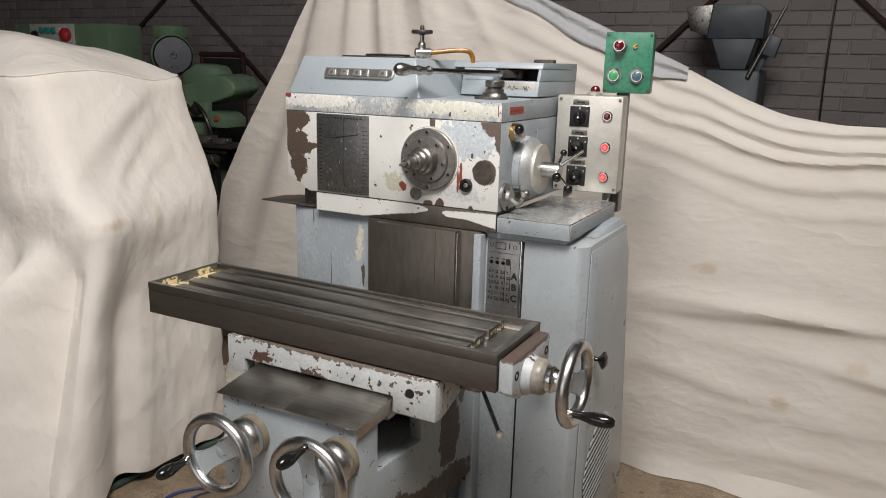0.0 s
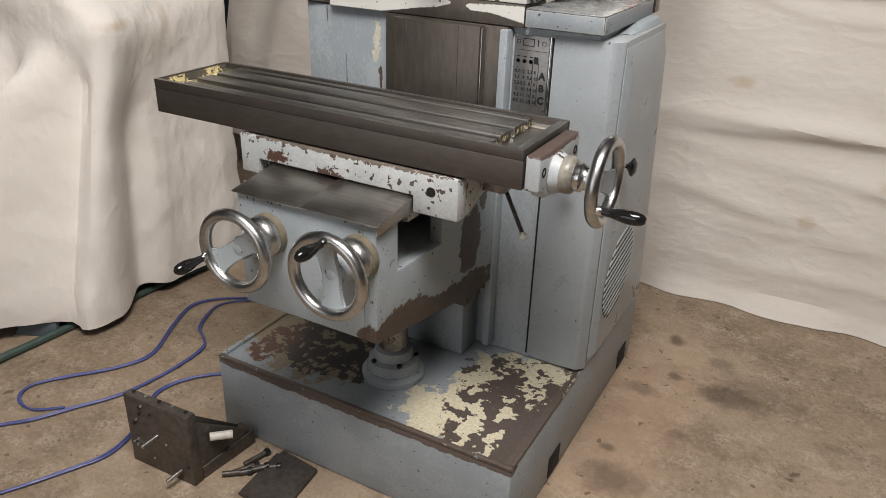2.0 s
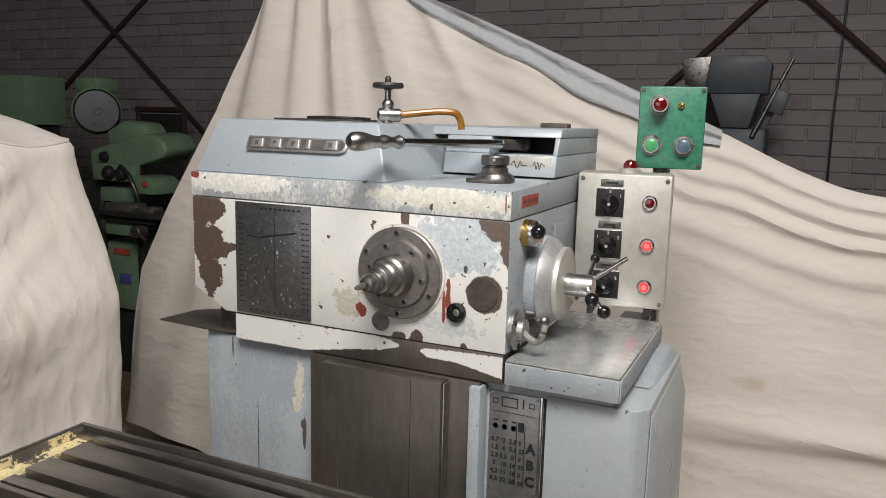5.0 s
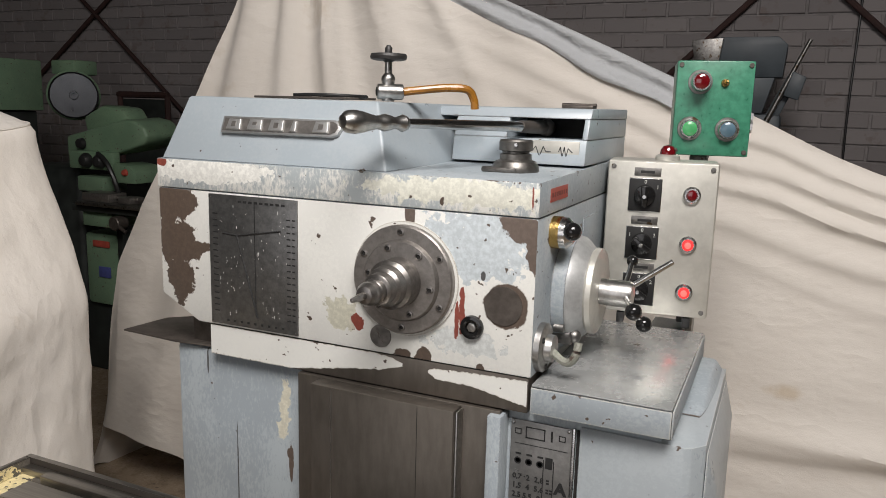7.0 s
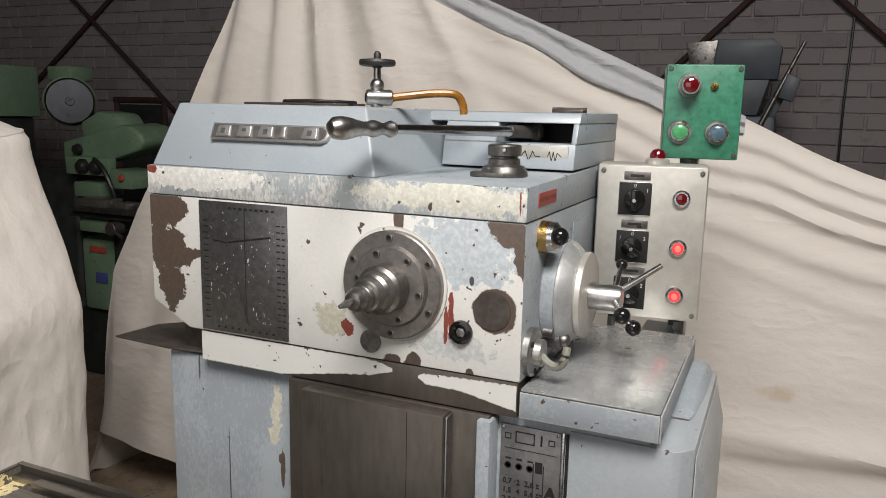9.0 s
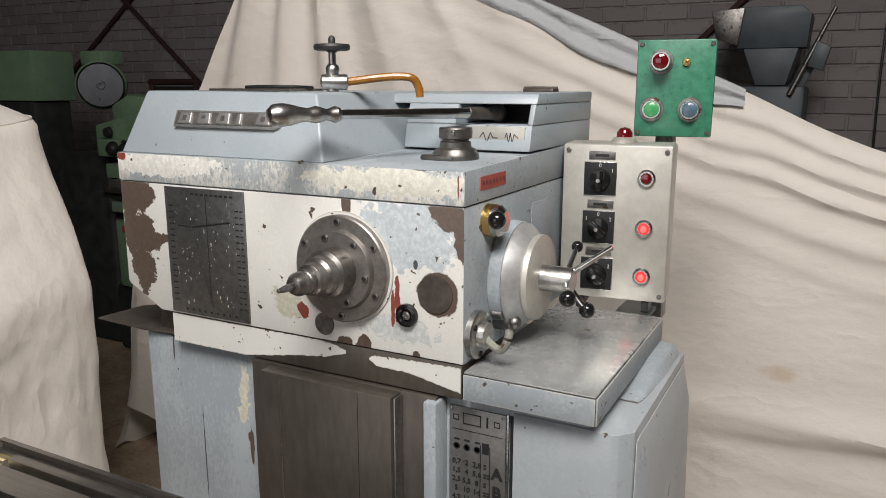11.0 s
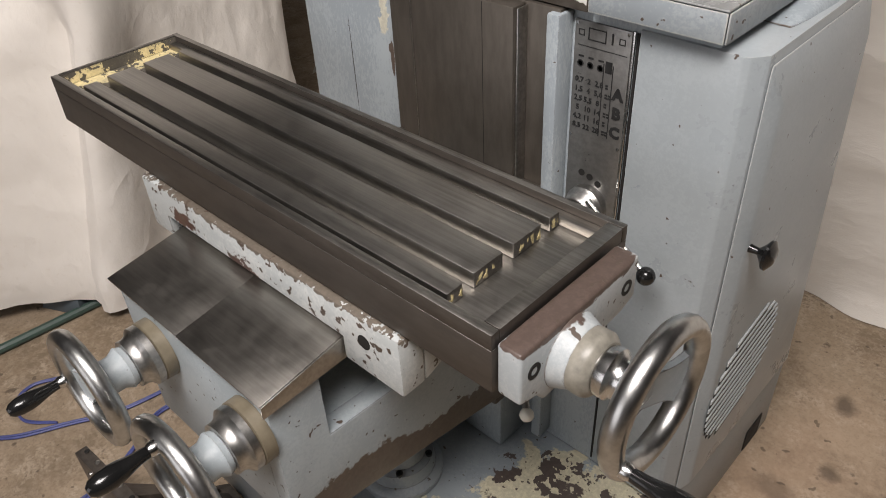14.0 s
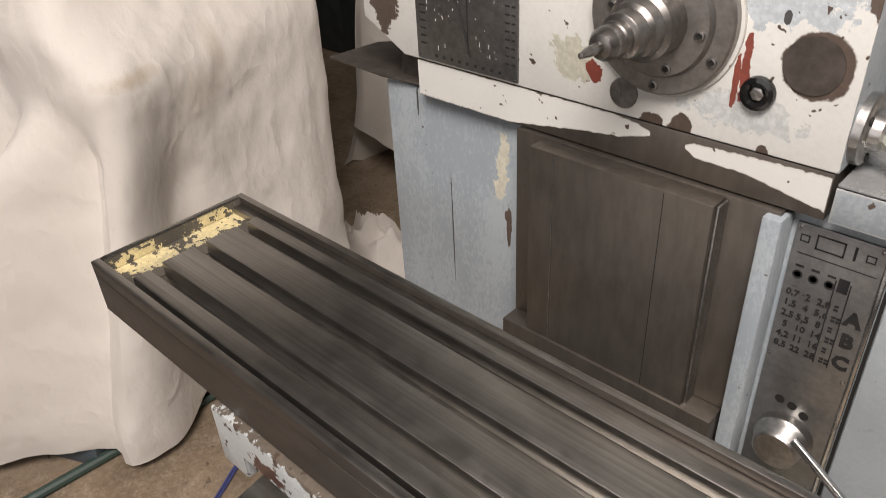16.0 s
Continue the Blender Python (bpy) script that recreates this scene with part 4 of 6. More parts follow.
part("lid_back_right", hull([(0.298, 0.230, 1.4172), (0.3065, 0.230, 1.4172), (0.298, 0.242, 1.4478), (0.3065, 0.242, 1.4478), (0.298, 0.52, 1.4172), (0.3065, 0.52, 1.4172), (0.298, 0.52, 1.4478), (0.3065, 0.52, 1.4478)], 0.001), LID_GREY, lid, "", HEAD)
# Dark panel inside the slot, its shade put into the colour.
part("slot_shade", box(0.178, 0.298, 0.33, 0.34, 1.4172, 1.4478, 0), DARK, lid, "dark panel painting the slot's shade", HEAD)
part("lid_hinge", merged(box(0.205, 0.262, 0.44, 0.47, 1.4640, 1.4705, 0.0015), rod((0.202, 0.455, 1.471), (0.265, 0.455, 1.471), 0.0034)), BROWN_STEEL, lid, "rusty hinge", HEAD)
part("symbol_plate", box(0.208, 0.296, 0.2245, 0.2285, 1.384, 1.4145, 0.0008), PANEL_STEEL, lid, "small plate with wave marks", HEAD)
z0 = 1.398
zig = [(0.222, 0), (0.228, 0.008), (0.234, -0.008), (0.240, 0.008), (0.244, 0), (0.252, 0)]
zag = [(0.264, 0), (0.267, 0.008), (0.270, -0.008), (0.273, 0.008), (0.276, -0.008), (0.279, 0.006), (0.286, 0)]
for line in (zig, zag):
    for (xa, za), (xb, zb) in zip(line, line[1:]):
        part("wave_mark", rod((xa, 0.2244, z0 + za), (xb, 0.2244, z0 + zb), 0.0007, seg=6), INK, lid, "", HEAD)
part("lid_mat", hull([(x, y, z) for x, y in ((-0.20, 0.09), (-0.03, 0.085), (0.0, 0.13), (-0.16, 0.16)) for z in (1.468, 1.4715)], 0.001), BROWN_STEEL, lid, "thin rusty scrap lying on the lid", HEAD)
part("lid_cable", tube([(-0.13, 0.10, 1.4735), (-0.08, 0.095, 1.4745), (-0.03, 0.11, 1.4735), (0.0, 0.10, 1.4725)], 0.0028), RUBBER, lid, "black cable lying on the lid", HEAD)
# name plate: a cast bar with raised plain blocks
tilt = HEAD @ Matrix.Translation((0, 0.0225, 1.4250)) @ Matrix.Rotation(-math.atan2(0.042, 0.0945), 4, "X")
plate_outline = [(-0.2045, -0.0125), (-0.008, -0.0130), (0.002, -0.009), (0.005, 0.0), (0.003, 0.009), (-0.006, 0.0130), (-0.2045, 0.0140)]
badge = part("name_plate", prism(plate_outline, "y", -0.0042, 0.004, 0.0014), BADGE, mill, "cast metal badge with plain raised blocks", tilt)
part("badge_field", prism([(-0.2005, -0.0095), (-0.010, -0.0095), (-0.002, -0.006), (0.001, 0.0), (-0.001, 0.006), (-0.009, 0.0098), (-0.2005, 0.0105)], "y", -0.0047, -0.004, 0), SPINDLE_STEEL, badge, "dark sunk field", tilt)
for k in range(5):
    x = -0.194 + k * 0.0385
    wide = 0.028 if k != 3 else 0.012
    part("badge_block", hull([(x + u, y, z) for u, y, z in ((0, -0.0046, -0.009), (wide, -0.0046, -0.009), (0.002, -0.0046, 0.0095), (wide - 0.002, -0.0046, 0.0095), (0.0015, -0.0075, -0.0078), (wide - 0.0015, -0.0075, -0.0078), (0.0035, -0.0075, 0.0083), (wide - 0.0035, -0.0075, 0.0083))], 0.0008), BADGE, badge, "", tilt)
    if k != 3:
        part("badge_hollow", box(x + 0.010, x + 0.018, -0.0079, -0.0074, -0.0005 if k % 2 else -0.004, 0.004, 0), SPINDLE_STEEL, badge, "", tilt)

# speed chart
chart = part("speed_chart", box(-0.216, -0.0545, -0.0032, -0.0003, 1.120, 1.3225, 0.0008), PLATE_STEEL, mill, "scratched dark metal speed chart", HEAD)
for a, b in (((-0.130, 1.314), (-0.130, 1.270)), ((-0.083, 1.275), (-0.163, 1.262)), ((-0.163, 1.262), (-0.127, 1.138)), ((-0.190, 1.264), (-0.163, 1.262)), ((-0.130, 1.270), (-0.130, 1.14))):
    part("chart_line", rod((a[0], -0.0033, a[1]), (b[0], -0.0033, b[1]), 0.0015 if a[0] != -0.13 else 0.0008, seg=6), INK, chart, "", HEAD)
for k in range(17):
    z = 1.292 - k * 0.0095
    for x0, x1 in ((-0.2085, -0.199), (-0.0725, -0.066), (-0.063, -0.058)):
        part("tick", box(x0, x1, -0.0037, -0.0031, z, z + 0.0019, 0), INK, chart, "", HEAD)
for k in range(9):
    part("tick", box(-0.160 + k * 0.0098, -0.154 + k * 0.0098, -0.0037, -0.0031, 1.312, 1.3152, 0), INK, chart, "", HEAD)
    part("tick", box(-0.185 + k * 0.0128, -0.181 + k * 0.0128, -0.0037, -0.0031, 1.126, 1.1295, 0), INK, chart, "", HEAD)
rnd = random.Random(3)
for k in range(90):
    x, z, l = rnd.uniform(-0.20, -0.07), rnd.uniform(1.135, 1.305), rnd.uniform(0.0006, 0.004) * rnd.choice((0.5, 0.7, 1.4))
    part('scratch', box(x, x + rnd.uniform(0.0003, 0.0009), -0.0036, -0.0031, z, z + l, 0), PALE_INK, chart, '', HEAD)
for x in (-0.2125, -0.058):
    for z in (1.3185, 1.1235):
        part("rivet", lathe([(0, 0), (0.0015, 0), (0.001, 0.0008), (0, 0.001)], Matrix.Translation((x, -0.0032, z)) @ turned_to((0, -1, 0)), 8), BRIGHT, chart, "", HEAD)

# spindle nose, collet nut and cutter
S = HEAD @ Matrix.Translation((0.121, -0.0005, 1.228)) @ turned_to((0, -1, 0))
SN = S @ Matrix.Translation((0, 0, 0.020)) @ Matrix.Diagonal((0.93, 0.93, 1.2, 1.0)) @ Matrix.Translation((0, 0, -0.020))
spindle = part("spindle_flange", lathe([(0, 0), (0.0755, 0), (0.0755, 0.010), (0.0735, 0.012), (0.057, 0.0125), (0.056, 0.016), (0.054, 0.019), (0.040, 0.020), (0, 0.020)], None, 56), SPINDLE_STEEL, mill, "oiled steel spindle flange with socket screws", S)
part("flange_gasket", lathe([(0, 0), (0.080, 0), (0.080, 0.002), (0, 0.002)], None, 48), STRIP_WHITE, spindle, "", S)
for R_, count, h, off in ((0.066, 6, 0.0122, 0.55), (0.047, 6, 0.0198, 0.9)):
    for k in range(count):
        a = off + k * 2 * math.pi / count
        part("socket_screw", lathe([(0.0052, -0.001), (0.0052, 0.0014), (0.0032, 0.0018), (0.0032, -0.0006), (0, -0.0006)], Matrix.Translation((R_ * math.cos(a), R_ * math.sin(a), h)), 12), NOSE_STEEL, spindle, "", S)
        part("screw_socket", lathe([(0, 0), (0.0030, 0), (0.0030, 0.0008), (0, 0.0008)], Matrix.Translation((R_ * math.cos(a), R_ * math.sin(a), h - 0.0002)), 6), DARK, spindle, "", S)
part("spindle_nose", lathe([(0, 0.020), (0.036, 0.020), (0.0355, 0.042), (0.030, 0.045), (0.028, 0.055), (0.0235, 0.058), (0.0225, 0.070), (0.019, 0.072), (0, 0.072)], None, 40), NOSE_STEEL, spindle, "turned steel nose", SN)
part("collet_nut", lathe([(0, 0.072), (0.0175, 0.072), (0.018, 0.075), (0.018, 0.080), (0.0165, 0.0815), (0.0165, 0.086), (0.017, 0.0875), (0.0165, 0.091), (0.012, 0.097), (0.008, 0.098), (0, 0.098)], None, 24), NOSE_STEEL, spindle, "collet nut", SN)
part("cutter", lathe([(0, 0.097), (0.0055, 0.097), (0.0053, 0.110), (0.003, 0.121), (0, 0.122)], None, 8), NOSE_STEEL, spindle, "short milling cutter", SN)
part("front_plug", lathe([(0, 0), (0.0165, 0), (0.0165, 0.0012), (0.003, 0.0012), (0.003, 0.0004), (0, 0.0004)], None, 24), DULL_STEEL, head, "round steel plug", HEAD @ Matrix.Translation((0.084, -0.0004, 1.141)) @ turned_to((0, -1, 0)))
part("front_disc", lathe([(0, 0), (0.026, 0), (0.026, 0.0012), (0.0025, 0.0012), (0.0025, 0.0004), (0, 0.0004)], None, 32), BROWN_STEEL, head, "brown steel disc", HEAD @ Matrix.Translation((0.2645, -0.0004, 1.208)) @ turned_to((0, -1, 0)))
part("key_socket", lathe([(0.016, 0), (0.0165, 0.003), (0.0155, 0.0065), (0.0115, 0.0075), (0.0085, 0.006), (0.0085, 0.002), (0, 0.002)], None, 28), BLACK, head, "black ring with a key socket", HEAD @ Matrix.Translation((0.2225, -0.0004, 1.174)) @ turned_to((0, -1, 0)))
part("key_square", lathe([(0.0065, 0.002), (0.0065, 0.005), (0.004, 0.0055), (0.004, 0.003), (0, 0.003)], None, 6), TURNED, head, "", HEAD @ Matrix.Translation((0.2225, -0.0004, 1.174)) @ turned_to((0, -1, 0)))

# right flank of the head: drum, levers, brass knob, small flange
drum_m = HEAD @ Matrix.Translation((0.306, 0.150, 1.208)) @ turned_to((1, 0, 0))
drum = part("speed_drum", lathe([(0, 0), (0.079, 0), (0.078, 0.014), (0.077, 0.019), (0, 0.019)], None, 44), HEAD_GREY, mill, "grey and bare metal speed drum", drum_m)
part("drum_cone", lathe([(0, 0.0192), (0.0765, 0.0192), (0.0755, 0.024), (0.060, 0.040), (0, 0.040)], None, 44), metal("cast_aluminium", (0.46, 0.465, 0.46), 0.50, (120, 120, 120), 0.85, metallic=0.6), drum, "bare aluminium cone", drum_m)
part("drum_face", lathe([(0, 0.0402), (0.060, 0.0402), (0.062, 0.043), (0.061, 0.050), (0.056, 0.052), (0, 0.052)], None, 44), PANEL_STEEL, drum, "", drum_m)
part("drum_hub", lathe([(0, 0.0522), (0.019, 0.0522), (0.019, 0.092), (0.017, 0.097), (0, 0.100)], None, 28), TURNED, drum, "polished hub", drum_m)
hub = Vector((0.398, 0.150, 1.208))
for tip, r, bare in (((0.416, 0.088, 1.200), 0.0115, 0), ((0.418, 0.172, 1.162), 0.0115, 0), ((0.390, 0.205, 1.246), 0.0085, 0)):
    tip = Vector(tip)
    arm = part("drum_lever", rod(hub - Vector((0.008, 0, 0)), tip, 0.0042, 0.0036), BRIGHT, drum, "chrome lever", HEAD)
    part("lever_ball", ball(tip, r), BLACK, drum, "black ball", HEAD)
part("drum_lever", rod((0.39, 0.152, 1.212), (0.452, 0.168, 1.258), 0.0045, 0.004), BRIGHT, drum, "chrome lever", HEAD)
brass_m = HEAD @ Matrix.Translation((0.306, 0.070, 1.300)) @ turned_to((1, 0, 0))
brass = part("brass_collar", lathe([(0, 0), (0.022, 0), (0.022, 0.012), (0, 0.012)], None, 28), BRASS, mill, "brass collar with a chrome knob", brass_m)
part("collar_cap", lathe([(0, 0.012), (0.0215, 0.012), (0.021, 0.020), (0.014, 0.028), (0, 0.028)], None, 24), BRIGHT, brass, "", brass_m)
part("collar_pin", rod((0.328, 0.065, 1.302), (0.347, 0.01, 1.312), 0.004), BRIGHT, brass, "", HEAD)
part("collar_ball", ball((0.349, 0.004, 1.313), 0.0115), BLACK, brass, "black ball", HEAD)
fl_m = HEAD @ Matrix.Translation((0.306, 0.034, 1.150)) @ turned_to((1, 0, 0))
flange = part("side_flange", lathe([(0, 0), (0.033, 0), (0.033, 0.008), (0.030, 0.010), (0.019, 0.0105), (0.018, 0.020), (0, 0.020)], None, 32), TURNED, mill, "turned steel flange with a short curved lever", fl_m)
for k in range(3):
    a = k * 2.094 + 0.4
    part("flange_screw", lathe([(0, 0), (0.0042, 0), (0.0042, 0.002), (0, 0.002)], Matrix.Translation((0.0255 * math.cos(a), 0.0255 * math.sin(a), 0.0098)), 10), DARK, flange, "", fl_m)
part("curved_lever", tube([(0.322, 0.036, 1.146), (0.338, 0.028, 1.138), (0.350, 0.024, 1.138), (0.358, 0.022, 1.150), (0.360, 0.026, 1.166)], 0.0056), LEVER_PAINT, flange, "", HEAD)
part("side_boss", merged(rod((0.303, 0.105, 1.150), (0.332, 0.105, 1.150), 0.013), ball((0.334, 0.105, 1.150), 0.010), rod((0.31, 0.085, 1.165), (0.325, 0.085, 1.165), 0.007)), DULL_STEEL, head, "worn steel boss", HEAD)
part("red_label", box(0.3068, 0.3078, 0.045, 0.128, 1.342, 1.360, 0), RED_PAINT, head, "red label with unreadable marks", HEAD)
for k in range(7):
    part("label_mark", box(0.3076, 0.3081, 0.050 + k * 0.011, 0.057 + k * 0.011, 1.348, 1.354, 0), plain("faded_mark", (0.20, 0.05, 0.04), 0.6) if k == 0 else bpy.data.materials["faded_mark"], head, "", HEAD)
part("side_plate", box(0.3062, 0.3085, 0.232, 0.325, 1.205, 1.300, 0.001), HEAD_GREY, head, "small painted plate", HEAD)

# long lever with a pear-shaped grip, clamping knob on the step
A, B = Vector((0.075, -0.091, 1.4395)), Vector((0.205, 0.235, 1.434))
d = (A - B).normalized()
grip_m = HEAD @ Matrix.Translation(A - d * 0.105) @ turned_to(d)
lever = part("engage_lever", rod(B, A - d * 0.105, 0.0085, 0.0065), BRIGHT, mill, "bright steel lever with a pear-shaped grip", HEAD)
part("grip", lathe([(0, 0), (0.0095, 0), (0.0115, 0.006), (0.0085, 0.014), (0.0075, 0.020), (0.0105, 0.030), (0.0115, 0.037), (0.0095, 0.044), (0.0088, 0.050), (0.0105, 0.060), (0.0138, 0.074), (0.0152, 0.086), (0.0140, 0.097), (0.0085, 0.104), (0, 0.106)], None, 24), TURNED, lever, "polished pear-shaped grip", grip_m)
part("lever_root", merged(rod(B + d * 0.012, B - d * 0.05, 0.0095, 0.011), ball(B - d * 0.055, 0.014)), BROWN_STEEL, lever, "", HEAD)
kn = HEAD @ Matrix.Translation((0.229, 0.128, 1.3705))
clamp = part("clamp_knob", lathe([(0, 0), (0.033, 0), (0.034, 0.004), (0.0335, 0.010), (0.029, 0.017), (0.023, 0.0195), (0.0225, 0.027), (0.0195, 0.0285), (0.0195, 0.031), (0.0238, 0.0325), (0.0242, 0.045), (0.0225, 0.0475), (0.010, 0.048), (0, 0.048)], None, 36), KNOB_STEEL, mill, "round steel clamping knob", kn)
part("knob_tongue", box(-0.040, 0.012, -0.034, -0.012, 0.002, 0.010, 0.003), KNOB_STEEL, clamp, "", kn)
part("knob_pin", rod((0.008, -0.022, 0.041), (0.008, -0.0262, 0.041), 0.0028), BRIGHT, clamp, "", kn)

# coolant valve and its amber hose
V = Vector((0.030, 0.112, 1.467))
valve = part("coolant_valve", merged(rod(V, V + Vector((0, 0, 0.030)), 0.0095), rod(V + Vector((-0.012, -0.012, 0.014)), V + Vector((0.020, 0.010, 0.014)), 0.0115), ball(V + Vector((0, 0, 0.032)), 0.0105), rod(V + Vector((0, 0, 0.036)), V + Vector((0, 0, 0.058)), 0.0055)), TURNED, mill, "steel coolant valve with a small handwheel", HEAD)
part("valve_bore", rod(V + Vector((-0.0125, -0.0125, 0.014)), V + Vector((-0.0122, -0.0122, 0.014)), 0.007), DARK, valve, "", HEAD)
part("valve_wheel", lathe([(0, 0.058), (0.006, 0.057), (0.010, 0.060), (0.022, 0.0595), (0.0265, 0.061), (0.0275, 0.065), (0.0260, 0.069), (0.021, 0.0695), (0.010, 0.067), (0.0055, 0.070), (0.0055, 0.077), (0.003, 0.081), (0, 0.082)], Matrix.Translation(V), 28), VALVE_BLACK, valve, "dark small handwheel", HEAD)
part("hose", tube([V + Vector((0.018, 0.009, 0.014)), V + Vector((0.045, 0.022, 0.018)), V + Vector((0.080, 0.040, 0.022)), V + Vector((0.105, 0.055, 0.020)), V + Vector((0.113, 0.062, 0.006)), V + Vector((0.114, 0.064, -0.008))], 0.0062, 10), AMBER, valve, "amber hose", HEAD)

# sheet metal trays beside the head
tray = part("side_tray", box(0.3085, 0.486, -0.004, 0.36, 1.1065, 1.1095, 0.001), TRAY_TOP, mill, "worn grey sheet-metal side tray", HEAD)
part("tray_apron", box(0.3085, 0.486, -0.0062, -0.0042, 1.071, 1.1062, 0.0008), TRAY_PAINT, tray, "", HEAD)
part("tray_apron", box(0.4862, 0.4884, -0.004, 0.36, 1.071, 1.1062, 0.0008), TRAY_PAINT, tray, "", HEAD)
# Near-black block filling the space under the tray.
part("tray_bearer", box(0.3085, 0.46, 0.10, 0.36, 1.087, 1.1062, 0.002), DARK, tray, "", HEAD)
LEFT_TRAY = [(-0.440, 0.015), (-0.318, 0.008), (-0.235, 0.018), (-0.235, 0.20), (-0.36, 0.17), (-0.43, 0.105)]
part("left_tray", merged(prism(LEFT_TRAY, "z", 1.070, 1.073, 0.0006)), BROWN_STEEL, mill, "rusty sheet-metal tray")
part("tray_hook", box(-0.335, -0.331, 0.035, 0.050, 1.035, 1.071, 0.0008), DULL_STEEL, mill, "small hooked strip")
part("left_packer", box(-0.30, -0.236, 0.03, 0.40, 1.0672, 1.1155, 0.003), BROWN_STEEL, mill, "dark packing block")

# ---------------------------------------------------------------- control box and push-button box
CBM = HEAD @ Matrix.Translation((0.314, 0.350, 1.128)) @ Matrix.Rotation(radians(7), 4, "Z") @ Matrix.Diagonal((1.0, 1.0, 1.045, 1.0)) @ Matrix.Translation((-0.309, -0.3485, -1.130))
CB = (0.309, 0.484, 0.352, 0.430, 1.130, 1.3755)
cbox = part("control_box", box(*CB, 0.006, 3), PANEL_STEEL, mill, "stainless control box with three rotary switches and red lamps", CBM)
part("box_lid", box(0.311, 0.482, 0.3485, 0.3515, 1.132, 1.3735, 0.0015), PANEL_STEEL, cbox, "", CBM)
for x in (0.319, 0.474):
    for z in (1.141, 1.365):
        part("corner_screw", lathe([(0, 0), (0.0042, 0), (0.0038, 0.0018), (0.001, 0.0020), (0, 0.0012)], Matrix.Translation((x, 0.3484, z)) @ turned_to((0, -1, 0)), 12), DULL_STEEL, cbox, "", CBM)
for n, (z, turn, marks) in enumerate(((1.322, 0, "02"), (1.246, 55, "102"), (1.171, 55, "102"))):
    x = 0.3715
    sp = part("switch_plate", box(x - 0.0262, x + 0.0262, 0.3465, 0.3483, z - 0.0262, z + 0.0262, 0.0012), BRIGHT, cbox, "bright frame", CBM)
    part("switch_face", box(x - 0.0252, x + 0.0252, 0.3448, 0.3463, z - 0.0252, z + 0.0252, 0.001), SWITCH_BLACK, cbox, "black switch face", CBM)
    km = CBM @ Matrix.Translation((x, 0.3447, z - 0.001)) @ turned_to((0, -1, 0))
    part("switch_dial", lathe([(0, 0), (0.017, 0), (0.016, 0.006), (0.008, 0.008), (0, 0.008)], None, 24), BLACK, cbox, "", km)
    part("switch_handle", hull([(a, b, c) for a, b in ((-0.005, -0.016), (0.005, -0.016), (-0.006, 0.016), (0.006, 0.016)) for c in (0.006, 0.020)], 0.002), BLACK, cbox, "black rotary handle", km @ Matrix.Rotation(radians(turn), 4, "Z"))
    part("switch_cap", lathe([(0, 0.0202), (0.0035, 0.0202), (0.003, 0.0212), (0, 0.0212)], None, 10), BRIGHT, cbox, "", km)
    for text, dx, dz in ((("0", 0, 0.0205), ("1", 0.0195, 0.013)) if n == 0 else (("0", 0, 0.0205), ("1", -0.0195, 0.013), ("2", 0.0195, 0.013))):
        part("switch_mark", lettering(text, 0.0085, facing(x + dx, 0.3444, z + dz)), PALE_INK, cbox, smooth=False, m=CBM)
    part("switch_tag", box(x - 0.019, x + 0.023, 0.3470, 0.3483, z + 0.0295, z + 0.0425, 0.0005), DULL_STEEL, cbox, "small engraved tag", CBM)
    part("tag_mark", box(x - 0.009, x + 0.013, 0.3464, 0.3469, z + 0.034, z + 0.038, 0), INK, cbox, "", CBM)
for z, lit in ((1.325, False), (1.248, True), (1.172, True)):
    lm = CBM @ Matrix.Translation((0.4445, 0.3484, z)) @ turned_to((0, -1, 0))
    part("lamp_bezel", lathe([(0.0095, 0), (0.0138, 0), (0.0138, 0.004), (0.0112, 0.007), (0.0095, 0.007)], None, 28), BRIGHT, cbox, "chrome lamp bezel", lm)
    part("lamp_lens", lathe([(0, 0.001), (0.0096, 0.001), (0.0096, 0.006), (0.007, 0.0095), (0, 0.011)], None, 24), LAMP_RED if lit else RED_GLASS, cbox, "glowing red lens" if lit else "dark red lens", lm)
    if lit:
        part("lamp_core", lathe([(0, 0.0104), (0.0052, 0.0104), (0.004, 0.0113), (0, 0.0116)], None, 18), LAMP_CORE, cbox, "bright core", lm)
bm_ = CBM @ Matrix.Translation((0.402, 0.385, 1.3757))
part("beacon_base", lathe([(0, 0), (0.0195, 0), (0.0195, 0.006), (0.015, 0.009), (0, 0.009)], None, 24), PANEL_STEEL, cbox, "", bm_)
part("beacon", lathe([(0, 0.009), (0.013, 0.009), (0.0125, 0.016), (0.008, 0.022), (0, 0.024)], None, 24), RED_GLASS, cbox, "red dome lamp", bm_)
for x in (0.345, 0.452):
    part("box_foot", box(x - 0.006, x + 0.006, 0.35, 0.42, 1.113, 1.1295, 0.001), RUBBER, cbox, "", CBM)

GB = (0.389, 0.5145, 0.493, 0.600, 1.3795, 1.535)
TURN_BOX = HEAD @ Matrix.Translation((0.457, 0.500, 1.3895)) @ Matrix.Rotation(radians(10), 4, "Z") @ Matrix.Diagonal((1.02, 1.0, 1.045, 1.0)) @ Matrix.Translation((-0.452, -0.49, -1.3795))
gbox = part("push_button_box", box(*GB, 0.004, 3), GREEN_BOX, mill, "hammered green push-button box", TURN_BOX)
part("green_lid", box(0.390, 0.5135, 0.4895, 0.4925, 1.3805, 1.534, 0.0012), GREEN_BOX, gbox, "", TURN_BOX)
